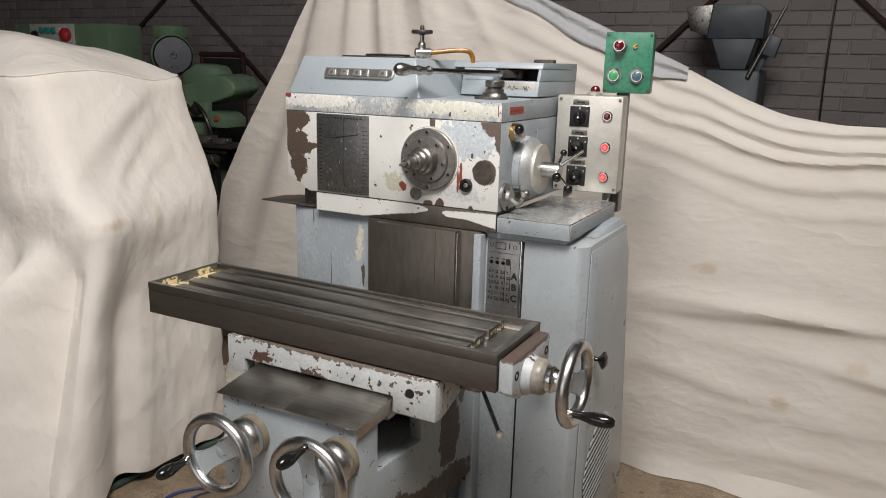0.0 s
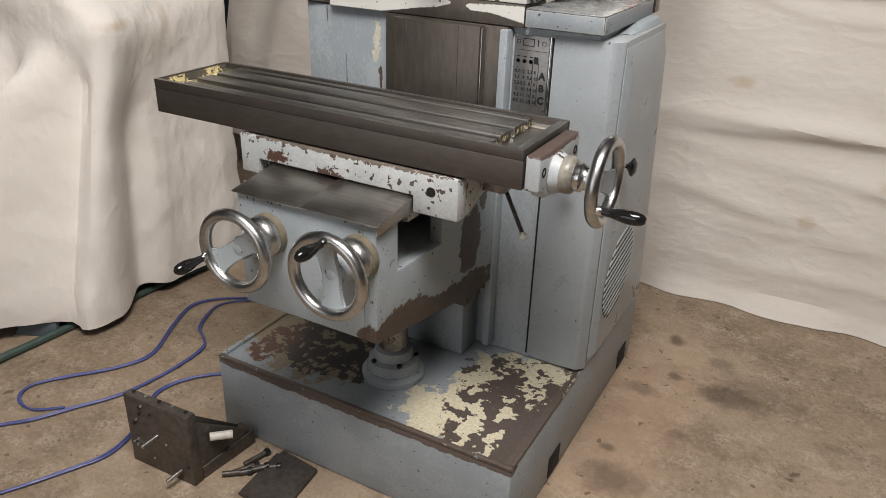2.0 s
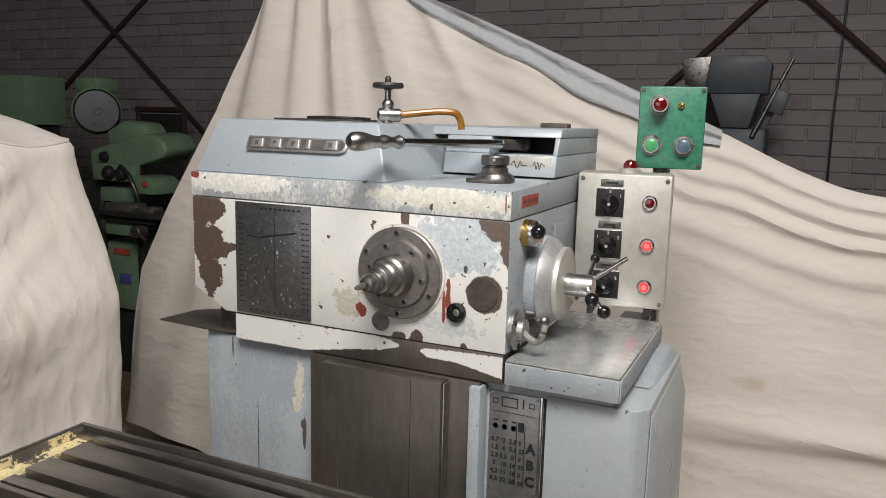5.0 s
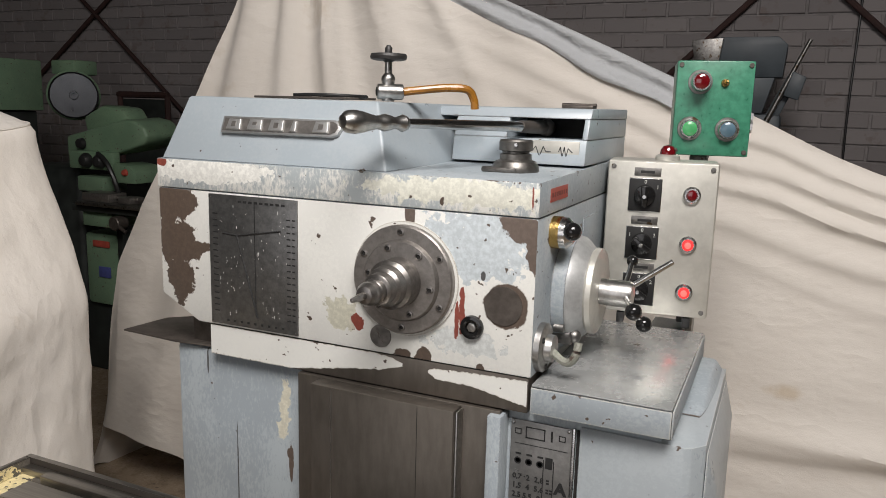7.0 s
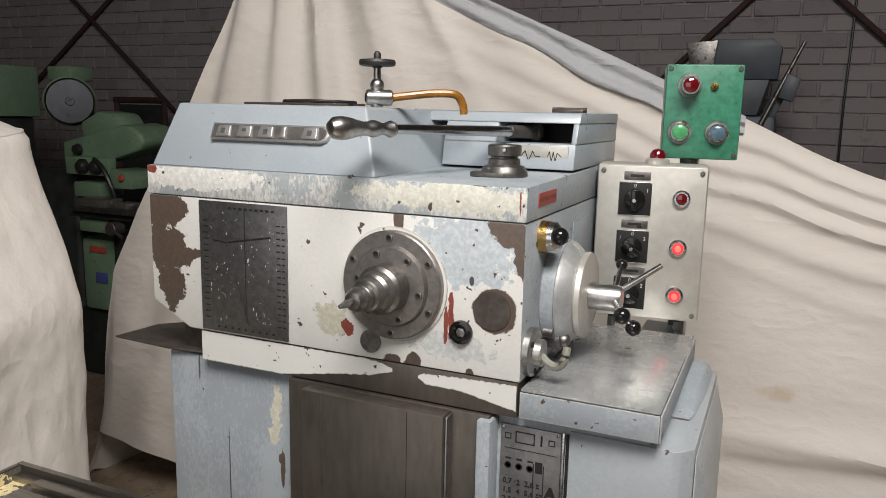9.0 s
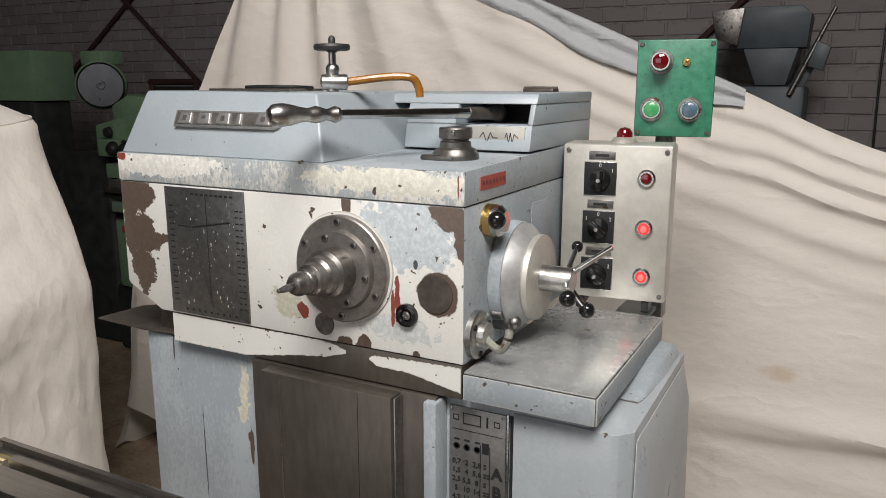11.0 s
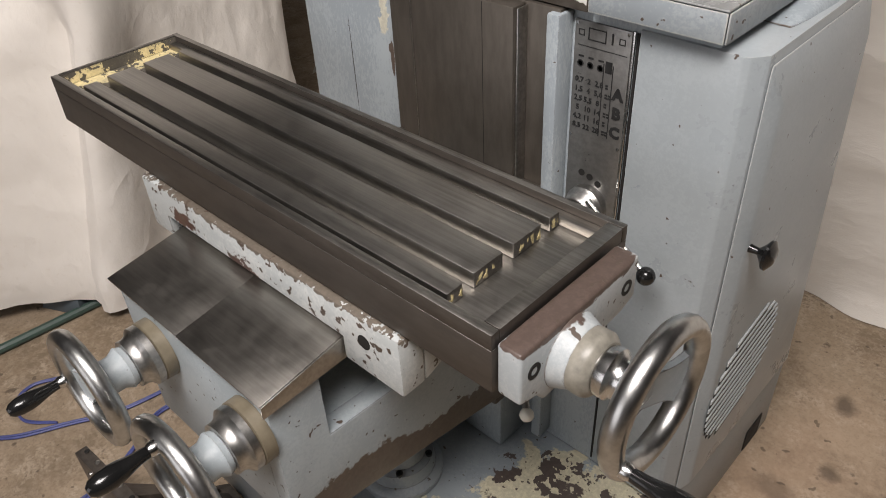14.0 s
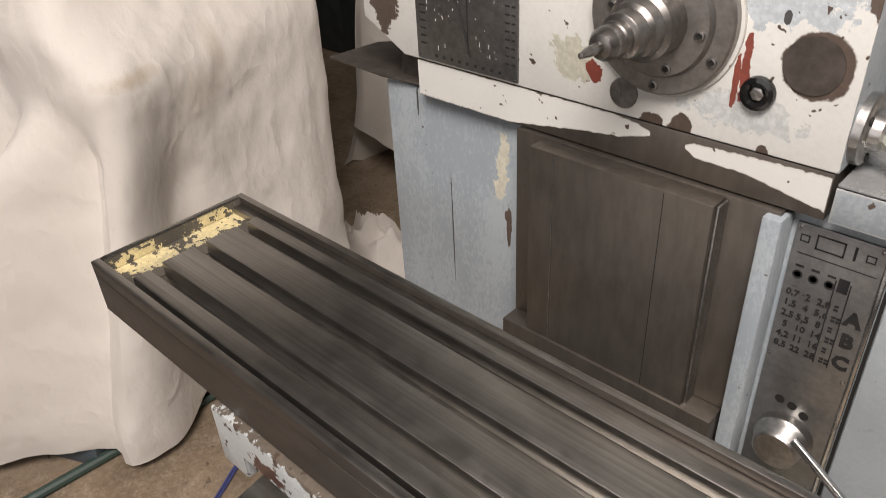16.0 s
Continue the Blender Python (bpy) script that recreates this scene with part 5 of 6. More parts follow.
for x in (0.396, 0.5075):
    for z in (1.387, 1.5275):
        part("corner_screw", lathe([(0, 0), (0.0042, 0), (0.0036, 0.002), (0, 0.0022)], Matrix.Translation((x, 0.4894, z)) @ turned_to((0, -1, 0)), 12), BROWN_STEEL, gbox, "", TURN_BOX)
for x, z, lens, tall, name_ in ((0.428, 1.500, RED_GLASS, 0.034, "red push button in a chrome collar"), (0.4165, 1.424, GREEN_LENS, 0.012, "green push button"), (0.4775, 1.424, BLUE_LENS, 0.014, "grey-blue push button")):
    pm = TURN_BOX @ Matrix.Translation((x, 0.4894, z)) @ turned_to((0, -1, 0))
    part("button_washer", lathe([(0, 0), (0.020, 0), (0.0195, 0.002), (0, 0.002)], None, 28), DULL_STEEL, gbox, "", pm)
    part("button_collar", lathe([(0.0125, 0.002), (0.0165, 0.002), (0.0160, tall * 0.55), (0.0145, tall), (0.0125, tall)], None, 28), BRIGHT, gbox, "chrome collar", pm)
    part("button", lathe([(0, 0.002), (0.0125, 0.002), (0.0122, tall + 0.001), (0.009, tall + 0.003), (0, tall + 0.0035)], None, 24), lens, gbox, name_, pm)
part("toggle", merged(lathe([(0, 0), (0.007, 0), (0.006, 0.004), (0, 0.004)], Matrix.Translation((0.468, 0.4894, 1.499)) @ turned_to((0, -1, 0)), 14), rod((0.468, 0.487, 1.499), (0.470, 0.474, 1.502), 0.0022)), BRASS, gbox, "brass toggle", TURN_BOX)
part("box_post", box(0.42, 0.45, 0.54, 0.58, 1.050, 1.3895, 0.003), DULL_STEEL, gbox, "steel post behind the control box", HEAD)
part("post_arm", box(0.38, 0.44, 0.34, 0.56, 1.0665, 1.075, 0.001), COLUMN_GREY, gbox, "", HEAD)

# ---------------------------------------------------------------- dust sheets
EDGE = [(-1.84, 0.02), (-1.80, 0.215), (-1.738, 0.567), (-1.67, 0.857), (-1.542, 1.075), (-1.41, 1.279), (-1.285, 1.48), (-1.205, 1.634), (-1.13, 1.771), (-1.02, 1.98), (-0.92, 2.09), (-0.75, 2.10), (-0.50, 1.88), (-0.22, 1.77), (0.09, 1.635), (0.30, 1.54), (0.475, 1.465), (0.66, 1.375), (0.80, 1.322), (0.97, 1.298), (1.4, 1.30), (2.6, 1.36)]
# swags under the upper edge: their depth below it along x, strength and width
SWAGS = (([(-0.6, 0.10), (-0.2, 0.075), (0.42, 0.075), (0.55, 0.050), (1.07, 0.028), (2.6, 0.03)], 0.015, 0.017),
         ([(-0.7, 0.16), (-0.2, 0.145), (0.42, 0.140), (0.55, 0.108), (1.07, 0.072), (2.6, 0.07)], 0.022, 0.021),
         ([(-0.8, 0.24), (-0.2, 0.225), (0.42, 0.205), (0.55, 0.172), (1.07, 0.118), (2.6, 0.11)], 0.020, 0.020),
         ([(-0.9, 0.37), (-0.2, 0.36), (0.42, 0.285), (0.55, 0.268), (1.07, 0.195), (2.6, 0.19)], 0.016, 0.030),
         ([(-0.9, 0.52), (-0.2, 0.47), (0.42, 0.36), (0.75, 0.33), (1.07, 0.29), (2.6, 0.26)], 0.007, 0.026))
# slack creases across the lower part on the right: height, slope, strength
CREASES = ((0.68, -0.05, 0.026), (0.62, 0.02, 0.018), (0.55, -0.08, 0.014), (0.47, 0.02, 0.009), (0.39, -0.05, 0.012), (0.27, 0.03, 0.009), (0.16, 0.02, 0.010))


def edge_height(x):
    return sum(lerp(EDGE, x + 0.02 * k) for k in (-2, -1, 0, 1, 2)) / 5 if x > -1.0 else lerp(EDGE, x)


def sheet_depth(x, z, zt):
    """How far back the hanging sheet is at this place."""
    v = z / zt
    d = zt - z
    y = 1.045 + 0.105 * swell(v)
    right = 0.22 * swell(min(1.0, max(0.0, (x + 0.75) / 0.45))) + 0.78 * swell(min(1.0, max(0.0, (x + 0.35) / 0.75)))
    for line, deep, wide in SWAGS:
        u = d - lerp(line, x) - 0.010 * noise.noise((x * 2.3, line[0][1] * 20, 0.4))
        w = wide * (1.5 if x < 0.3 else 1.5 - 0.5 * min(1, (x - 0.3) / 0.5))
        lean = w * (0.65 if u > 0 else 1.25)
        y -= deep * right * math.exp(-(u / lean) ** 2) * (0.85 + 0.35 * noise.noise((x * 0.9, line[0][1] * 30, 2.0)))
    left = swell(min(1.0, max(0.0, (0.15 - x) / 0.7)))
    # long folds that climb towards the peak
    run = math.atan2(x + 0.85, 2.5 - z)
    y += 0.050 * left * noise.noise((run * 9.0, z * 0.35, 3.1)) + 0.006 * left * noise.noise((run * 20.0, z * 0.9, 6.1))
    low = swell(min(1, max(0, (x - 0.1) / 0.5)))
    for zc, slope, deep in CREASES:
        u = z - (zc + slope * (x - 0.5) + 0.05 * noise.noise((x * 1.9, zc * 9, 0)))
        y -= low * deep * math.exp(-(u / (0.022 if u < 0 else 0.042)) ** 2) * max(0.0, 0.55 + 1.3 * noise.noise((x * 1.5, zc * 7, 2.0)))
    y += 0.030 * noise.noise((x * 1.6, z * 1.9, 9.0)) + 0.010 * noise.noise((x * 4.5 + z, z * 6.0, 5.5)) * (1 - 0.6 * v)
    if z < 0.06:
        y -= 0.060 * (0.06 - z) / 0.06 * (0.5 + noise.noise((x * 4, 0, 0)) + 0.5 * math.exp(-((x - 1.0) / 0.12) ** 2))
    return y


def wall_sheet():
    xs = [-1.84 + 0.008 * i for i in range(24)] + [-1.648 + 0.0135 * i for i in range(316)]
    n = 132
    bm = bmesh.new()
    grid = []
    for x in xs:
        zt = edge_height(x)
        # the free end hangs clear of the floor
        lift = min(0.22 * swell(min(1.0, max(0.0, (-0.75 - x) / 0.7))), zt * 0.6) + 0.012 * noise.noise((x * 6, 0.0, 4.0)) * (x < -0.8)
        colm = []
        for j in range(n + 1):
            v = 1 - (1 - j / n) ** 1.25
            z = lift + (zt - lift) * v
            colm.append(bm.verts.new((x, sheet_depth(x, z, zt), max(z, 0.003))))
        yt = colm[-1].co.y
        for j in range(10):
            over = (j + 1) / 10
            colm.append(bm.verts.new((x, yt + 0.06 * over + 0.5 * over * over, zt + 0.008 * math.sin(over * 3.1) - 0.30 * over * over)))
        grid.append(colm)
    for a, b in zip(grid, grid[1:]):
        for k in range(len(a) - 1):
            bm.faces.new((a[k], b[k], b[k + 1], a[k + 1]))
    return bm


solo("dust_sheet", wall_sheet(), CLOTH_WALL_DIM, "large cream cotton dust sheet hanging in folds behind the machine", "dust sheet")


def shade_strip():
    """A bluish strip over the cream sheet's shoulder that colours in its shade."""
    bm = bmesh.new()
    grid = []
    for i in range(92):
        x = -0.62 + 0.0121 * i
        zt = edge_height(x)
        wide = lerp([(-0.62, 0.02), (-0.45, 0.05), (-0.2, 0.062), (0.0, 0.072), (0.2, 0.085), (0.38, 0.07), (0.58, 0.006)], x) * (1 + 0.25 * noise.noise((x * 6, 0.3, 0.0)))
        colm = []
        for j in range(24):
            f = j / 23
            z = zt - wide * (1 - f)
            colm.append(bm.verts.new((x, sheet_depth(x, z, zt) - 0.007 - 0.007 * math.sin(f * 9 + x * 4), z + 0.004 * f)))
        yt = colm[-1].co.y
        for j in range(8):
            f = (j + 1) / 8
            colm.append(bm.verts.new((x, yt + 0.007 + 0.048 * f + 0.32 * f * f, zt + 0.006 + 0.008 * math.sin(f * 2.5) - 0.192 * f * f)))
        grid.append(colm)
    for a, b in zip(grid, grid[1:]):
        for k in range(len(a) - 1):
            bm.faces.new((a[k], b[k], b[k + 1], a[k + 1]))
    return bm


solo("sheet_shade", shade_strip(), CLOTH_SHADE, "greyish cloth strip standing for the shaded shoulder of the dust sheet", "cloth")

SEAM_Z = 1.395


def ridge(v, sharp=3.0):
    return (1.0 - min(1.0, abs(v))) ** sharp


def machine_cover():
    """A sheet draped over a low machine: flat sloping top, stitched edge, the corner of a table poking out and folds falling from it."""
    levels = [(0.045, 1.0)] + [(0.06 + 0.0219 * k, 1.0) for k in range(61)] + [(1.388, 0.985), (SEAM_Z, 0.975), (1.400, 0.955), (1.408, 0.92), (1.42, 0.86), (1.435, 0.79), (1.45, 0.72), (1.465, 0.65), (1.476, 0.60), (1.483, 0.55), (1.487, 0.46), (1.49, 0.34), (1.495, 0.2), (1.50, 0.06)]
    cx, cy, ax, ay = -1.76, 0.160, 0.60, 0.330
    seg = 420
    bm = bmesh.new()
    rings, seam = [], []
    for z, s in levels:
        ring = []
        hang = max(0.0, 1.0 - z / 1.36)
        rise = max(0.0, (z - SEAM_Z) / 0.09)
        below = max(0.0, 0.90 - z)
        out = swell((1.39 - z) / 0.46)
        for i in range(seg):
            a = 2 * math.pi * i / seg
            c, d = math.cos(a), math.sin(a)
            rr = (abs(c) ** 9 + abs(d) ** 9) ** (-1 / 9)
            k = s * rr
            x, y = cx + ax * k * c, cy + ay * k * d + 0.06 * min(1.0, rise)
            side, front, back = max(0.0, c * rr) ** 3, max(0.0, -d * rr) ** 3, max(0.0, d * rr) ** 2
            x0, y0 = x, y
            # the side bellies out over the table and falls nearly straight below it
            x += side * (0.135 * out + 0.02 * below)
            # the front flares forward, the more the farther from the corner
            y -= front * out * 0.03 + front * min(1.0, below / 0.75) * min(0.36, max(0.085, 0.085 + 0.75 * (-1.06 - x0)))
            y += 0.04 * hang * back
            # the table's corner: a blunt tent above, a heavy fold below
            yb = -0.165 - 0.17 * below
            wide = 0.05 + 0.20 * out ** 3 if y > yb else 0.12
            wide = wide - 0.10 * min(1.0, below / 0.25) if y > yb else wide
            tent = out ** 5 if below <= 0 else 1.0 - 0.25 * below
            x += side * 0.125 * tent * math.exp(-(abs(y - yb) / max(wide, 0.080)) ** 1.25)
            x -= side * 0.065 * min(1.0, below / 0.3) * math.exp(-((y - yb - 0.16 - 0.1 * below) / 0.075) ** 2)
            # folds that fall from the table's edge along the front
            fall = min(1.0, below / 0.12)
            for xf, lean, deep, w in ((-1.13, -0.14, 0.105, 0.050), (-1.02, -0.06, -0.065, 0.045), (-1.25, -0.20, -0.050, 0.055), (-1.36, -0.25, 0.050, 0.06), (-1.56, -0.2, 0.04, 0.07)):
                y -= front * fall * deep * math.exp(-((x - (xf + lean * below)) / w) ** 2)
            # creases pulled from the table's edge up towards the far corner of the top
            high = swell((z - 0.86) / 0.14) * swell((1.40 - z) / 0.10)
            flow = z - 0.75 * y
            pull = 0.9 * noise.noise((flow * 3.6, (y + z) * 0.7, 2.0))
            for at, w in ((1.045, 0.030), (1.17, 0.040), (0.93, 0.035)):
                bend = at + 0.05 * noise.noise((y * 3.0, at * 7.0, 1.0))
                pull += 0.75 * math.exp(-((flow - bend) / w) ** 2) * (0.5 + 0.9 * abs(noise.noise((y * 2.2, at * 5.0, 6.0))))
            fold = side * high * 0.030 * pull * swell((0.40 - y) / 0.25) + front * high * 0.016 * noise.noise((x * 7.0 + z * 3.0, 0.6 * z, 5.0))
            # upright creases on the far half, slack ones near the hem
            fold += side * swell((y - 0.08) / 0.2) * swell((1.36 - z) / 0.12) * 0.016 * noise.noise((y * 7.0 + z * 1.2, z * 1.3, 4.0))
            fold += side * swell((y - 0.30) / 0.10) * swell((1.38 - z) / 0.2) * 0.010 * noise.noise((y * 16.0, z * 0.5, 9.0))
            low = min(1.0, below / 0.25)
            fold += low * (0.014 * noise.noise((y * 8.0 + x * 8.0, 0.9 * z, 3.3)) + 0.007 * noise.noise((x * 3.0 - y * 3.0, z * 8.0, 1.3)))
            fold += 0.0045 * noise.noise((x * 22, y * 22, z * 14)) * min(1.0, 4 * hang)
            fold += 0.010 * noise.noise((x * 6, y * 6, 7.0)) * (rise > 0)
            x, y = x + fold * c, y + fold * d
            zz = z
            if z > 1.0:
                zz += (z - 1.0) / 0.4 * (0.012 * math.sin(y * 11 + 1.0) + 0.010 * noise.noise((x * 5, y * 5, 4.0)))
                zz += max(0.0, -1.45 - x) * 0.11 * min(1.0, rise)
                zz -= 0.10 * max(0.0, -1.30 - x) * max(0.0, 1 - rise) * (z > 1.3) * front
            if z < 0.06:
                zz += 0.035 * noise.noise((c * 4, d * 4, 8.0)) + 0.05 * front * swell((-1.02 - x) / 0.15)
            ring.append(bm.verts.new((x, y, max(zz, 0.02))))
        if z == SEAM_Z:
            seam = [v.co + Vector((0.002 * math.cos(2 * math.pi * i / seg), 0.002 * math.sin(2 * math.pi * i / seg), 0.0)) for i, v in enumerate(ring)]
        rings.append(ring)
    for a, b in zip(rings, rings[1:]):
        for i in range(seg):
            bm.faces.new((a[i], a[(i + 1) % seg], b[(i + 1) % seg], b[i]))
    bm.faces.new(rings[-1])
    return bm, seam


cover = thing("covered_machine", (-1.8, 0, 0), "low machine hidden under a cream cotton dust cover", "covered machine")
cover_bm, seam = machine_cover()
dust_cover = part("dust_cover", cover_bm, CLOTH_LIT, cover, "cream cotton cover in soft folds")
part("stitched_seam", tube(seam[::4] + [seam[0]], 0.0032, 6, 2), CLOTH_LIT, dust_cover, "raised stitched seam")
part("machine_foot", hull([(-1.22, -0.42, 0.0), (-1.09, -0.36, 0.0), (-1.16, -0.26, 0.0), (-1.28, -0.3, 0.0), (-1.19, -0.38, 0.11), (-1.12, -0.34, 0.11), (-1.17, -0.28, 0.11)], 0.004), MACHINE_GREY, cover, "slate grey foot")
part("machine_core", box(-2.25, -1.35, -0.08, 0.42, 0.05, 1.15, 0.02), MACHINE_GREY, cover)

# ---------------------------------------------------------------- things on the floor
def cloth_heap():
    bm = bmesh.new()
    n, m = 30, 44
    rows_ = []
    for i in range(n + 1):
        f = i / n
        row = []
        for j in range(m):
            a = 2 * math.pi * j / m
            r = f * (1 + 0.18 * noise.noise((2 * math.cos(a), 2 * math.sin(a), 0.5)))
            x, y = 0.24 * r * math.cos(a), 0.13 * r * math.sin(a)
            h = 0.11 * (1 - f * f) * (0.55 + 0.9 * ridge(noise.noise((x * 12, y * 12, 1.0)) * 2.0, 2.0)) + 0.02 * (1 - f) * noise.noise((x * 40, y * 40, 2.0))
            row.append(bm.verts.new((-1.25 + x, 0.735 + y, max(0.002, h))))
        rows_.append(row)
    for a, b in zip(rows_, rows_[1:]):
        for j in range(m):
            bm.faces.new((a[j], a[(j + 1) % m], b[(j + 1) % m], b[j]))
    bmesh.ops.remove_doubles(bm, verts=bm.verts, dist=1e-6)
    bmesh.ops.recalc_face_normals(bm, faces=bm.faces)
    return bm


solo("crumpled_cloth", cloth_heap(), CLOTH_LIT, "crumpled heap of cream cotton cloth lying on the concrete", "cloth")
plate_b = thing("angle_plate", (-0.32, -0.62, 0), "dark steel angle plate with set screws, standing on the floor", "angle plate")
part("face", hull([(x, y, z) for x, y in ((-0.432, -0.625), (-0.227, -0.618), (-0.432, -0.600), (-0.227, -0.590)) for z in (0.0, 0.205)], 0.002), BROWN_STEEL, plate_b)
part("foot", hull([(-0.40, -0.590, 0.0), (-0.228, -0.588, 0.0), (-0.213, -0.418, 0.0), (-0.26, -0.415, 0.0), (-0.40, -0.590, 0.035), (-0.228, -0.588, 0.035), (-0.213, -0.418, 0.045), (-0.26, -0.415, 0.045)], 0.002), BROWN_STEEL, plate_b)
part("gusset", hull([(-0.255, -0.589, 0.036), (-0.232, -0.589, 0.036), (-0.217, -0.43, 0.047), (-0.24, -0.43, 0.047), (-0.255, -0.589, 0.17), (-0.232, -0.589, 0.17)], 0.002), BROWN_STEEL, plate_b)
part("top_web", hull([(-0.40, -0.589, 0.10), (-0.258, -0.589, 0.19), (-0.40, -0.589, 0.04), (-0.258, -0.589, 0.04), (-0.25, -0.44, 0.05), (-0.27, -0.44, 0.05), (-0.25, -0.44, 0.06)], 0.002), BROWN_STEEL, plate_b)
rnd = random.Random(8)
for k in range(13):
    x, z = rnd.uniform(-0.42, -0.24), rnd.uniform(0.02, 0.19)
    part("set_screw", lathe([(0, 0), (0.004, 0), (0.004, 0.003), (0.002, 0.004), (0, 0.002)], Matrix.Translation((x, -0.6255 + (x + 0.43) * 0.034, z)) @ turned_to((0, -1, 0)), 10), TURNED if k % 3 else DARK, plate_b)
for x, z in ((-0.335, 0.112), (-0.265, 0.036)):
    part("stud", rod((x, -0.62, z), (x - 0.004, -0.665, z - 0.004), 0.0052, seg=12), TURNED, plate_b, "bright stud")
for k in range(5):
    x = -0.415 + 0.042 * k
    part("set_screw", lathe([(0, 0), (0.005, 0), (0.005, 0.002), (0.003, 0.0025), (0, 0.001)], Matrix.Translation((x, -0.607 + (x + 0.43) * 0.04, 0.2052)), 10), TURNED if k % 2 else DARK, plate_b)
part("white_peg", rod((-0.222, -0.56, 0.115), (-0.185, -0.52, 0.112), 0.0105), WHITE_PLASTIC, plate_b, "white plastic peg")

for k, (x, y, a) in enumerate(((-0.195, -0.560, 40), (-0.178, -0.548, 62), (-0.160, -0.535, 52), (-0.172, -0.505, 75), (-0.148, -0.505, 35))):
    bt = thing("bolt", (x, y, 0.012), "oily black steel bolt lying on the concrete", "bolt", "loose bolts by the machine")
    bmx = Matrix.Translation((x, y, 0.0105)) @ Matrix.Rotation(radians(a), 4, "Z") @ turned_to((1, 0, 0))
    part("shank", lathe([(0, 0), (0.0068, 0), (0.0068, 0.060), (0.005, 0.062), (0, 0.062)], None, 12), BROWN_STEEL, bt, "", bmx)
    part("bolt_head", lathe([(0, 0.0622), (0.0104, 0.0622), (0.0104, 0.072), (0.009, 0.0735), (0, 0.0735)], None, 6 if k % 2 else 14), RUBBER, bt, "", bmx)
for z, off in ((0.0, 0.0), (0.0062, 0.012)):
    solo("steel_plate", prism([(-0.135 + off, -0.425 + off), (-0.003, -0.426), (0.016, -0.60), (-0.120 + off, -0.585)], "z", z + 0.0005, z + 0.006, 0.0008), BROWN_STEEL, "flat dark steel plate lying on the concrete beside the base", "plate", "plates by the machine")

CABLES = (
    ([(-0.34, 0.34), (-0.56, 0.27), (-0.75, 0.152), (-0.85, 0.08), (-0.884, 0.0), (-0.84, -0.12), (-0.768, -0.273), (-0.80, -0.38), (-0.883, -0.485), (-0.93, -0.57), (-0.902, -0.625), (-0.83, -0.635), (-0.762, -0.585)], "thin blue cable looping over the concrete"),
    ([(-0.34, 0.30), (-0.56, 0.22), (-0.74, 0.14), (-0.804, 0.057), (-0.79, -0.02), (-0.753, -0.087), (-0.70, -0.12), (-0.659, -0.168), (-0.65, -0.30), (-0.677, -0.456), (-0.74, -0.57), (-0.79, -0.66), (-0.838, -0.717), (-0.93, -0.84), (-1.0, -0.98)], "thin blue cable winding over the concrete"),
    ([(-0.33, -0.10), (-0.44, -0.20), (-0.515, -0.242), (-0.58, -0.32), (-0.600, -0.405), (-0.55, -0.49), (-0.514, -0.575), (-0.505, -0.65), (-0.531, -0.725), (-0.603, -0.871), (-0.70, -1.02)], "thin blue cable beside the angle plate"))
for k, (line, label) in enumerate(CABLES):
    for twin in (0, 1):
        pts = [(x + twin * (0.009 + 0.012 * noise.noise((x * 6, y * 6, k))), y + twin * 0.010 * noise.noise((x * 5, y * 5, 4.0 + k)), 0.005 + 0.0015 * twin) for x, y in line]
        solo("cable", tube(pts, 0.0032, 7, 7), CABLE_BLUE, label, "cable", "blue cables on the floor")
solo("hose", tube([(-1.16, -0.95, 0.014), (-1.12, -0.60, 0.014), (-1.09, -0.2, 0.014), (-1.06, 0.17, 0.014), (-0.98, 0.42, 0.014)], 0.013, 10), HOSE_GREEN, "dark green hose lying along the dust cover", "hose")

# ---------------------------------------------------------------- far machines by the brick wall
far = thing("green_milling_machine", (-2.5, 1.75, 0), "cluttered pale green milling machine with a bright steel disc, its column coloured as shade", "milling machine")
# The green column's shade is put into its colour.
part("column", box(-2.86, -2.46, 1.66, 2.1, 0.179, 1.14, 0.03, 3), FAR_DARK, far, "column coloured near-black as in shade")
part("arm", hull([(-2.46, 1.60, 1.19), (-2.46, 1.60, 1.29), (-2.08, 1.585, 1.375), (-2.03, 1.59, 1.372), (-1.985, 1.60, 1.345), (-1.965, 1.60, 1.305), (-1.985, 1.60, 1.272), (-2.05, 1.59, 1.250), (-2.22, 1.59, 1.20), (-2.46, 1.84, 1.19), (-2.10, 1.82, 1.385), (-2.02, 1.82, 1.37), (-1.98, 1.82, 1.31), (-2.05, 1.82, 1.25), (-2.46, 1.84, 1.31)], 0.012, 3), PALE_GREEN, far, "pale green arm with a rounded end")
part("arm_cover", hull([(x, y, z) for x, z in ((-2.40, 1.30), (-2.14, 1.37), (-2.18, 1.425), (-2.30, 1.435), (-2.42, 1.38)) for y in (1.66, 1.80)], 0.02, 2), PALE_GREEN, far)
part("motor", merged(rod((-2.84, 1.98, 1.475), (-2.55, 1.73, 1.475), 0.118, seg=28), box(-2.78, -2.62, 1.80, 1.94, 1.575, 1.645, 0.01)), PALE_GREEN, far, "green motor")
part("motor_flange", lathe([(0, 0), (0.103, 0), (0.103, 0.02), (0, 0.02)], Matrix.Translation((-2.55, 1.73, 1.475)) @ turned_to((0.76, -0.65, 0)), 32), PALE_GREEN, far)
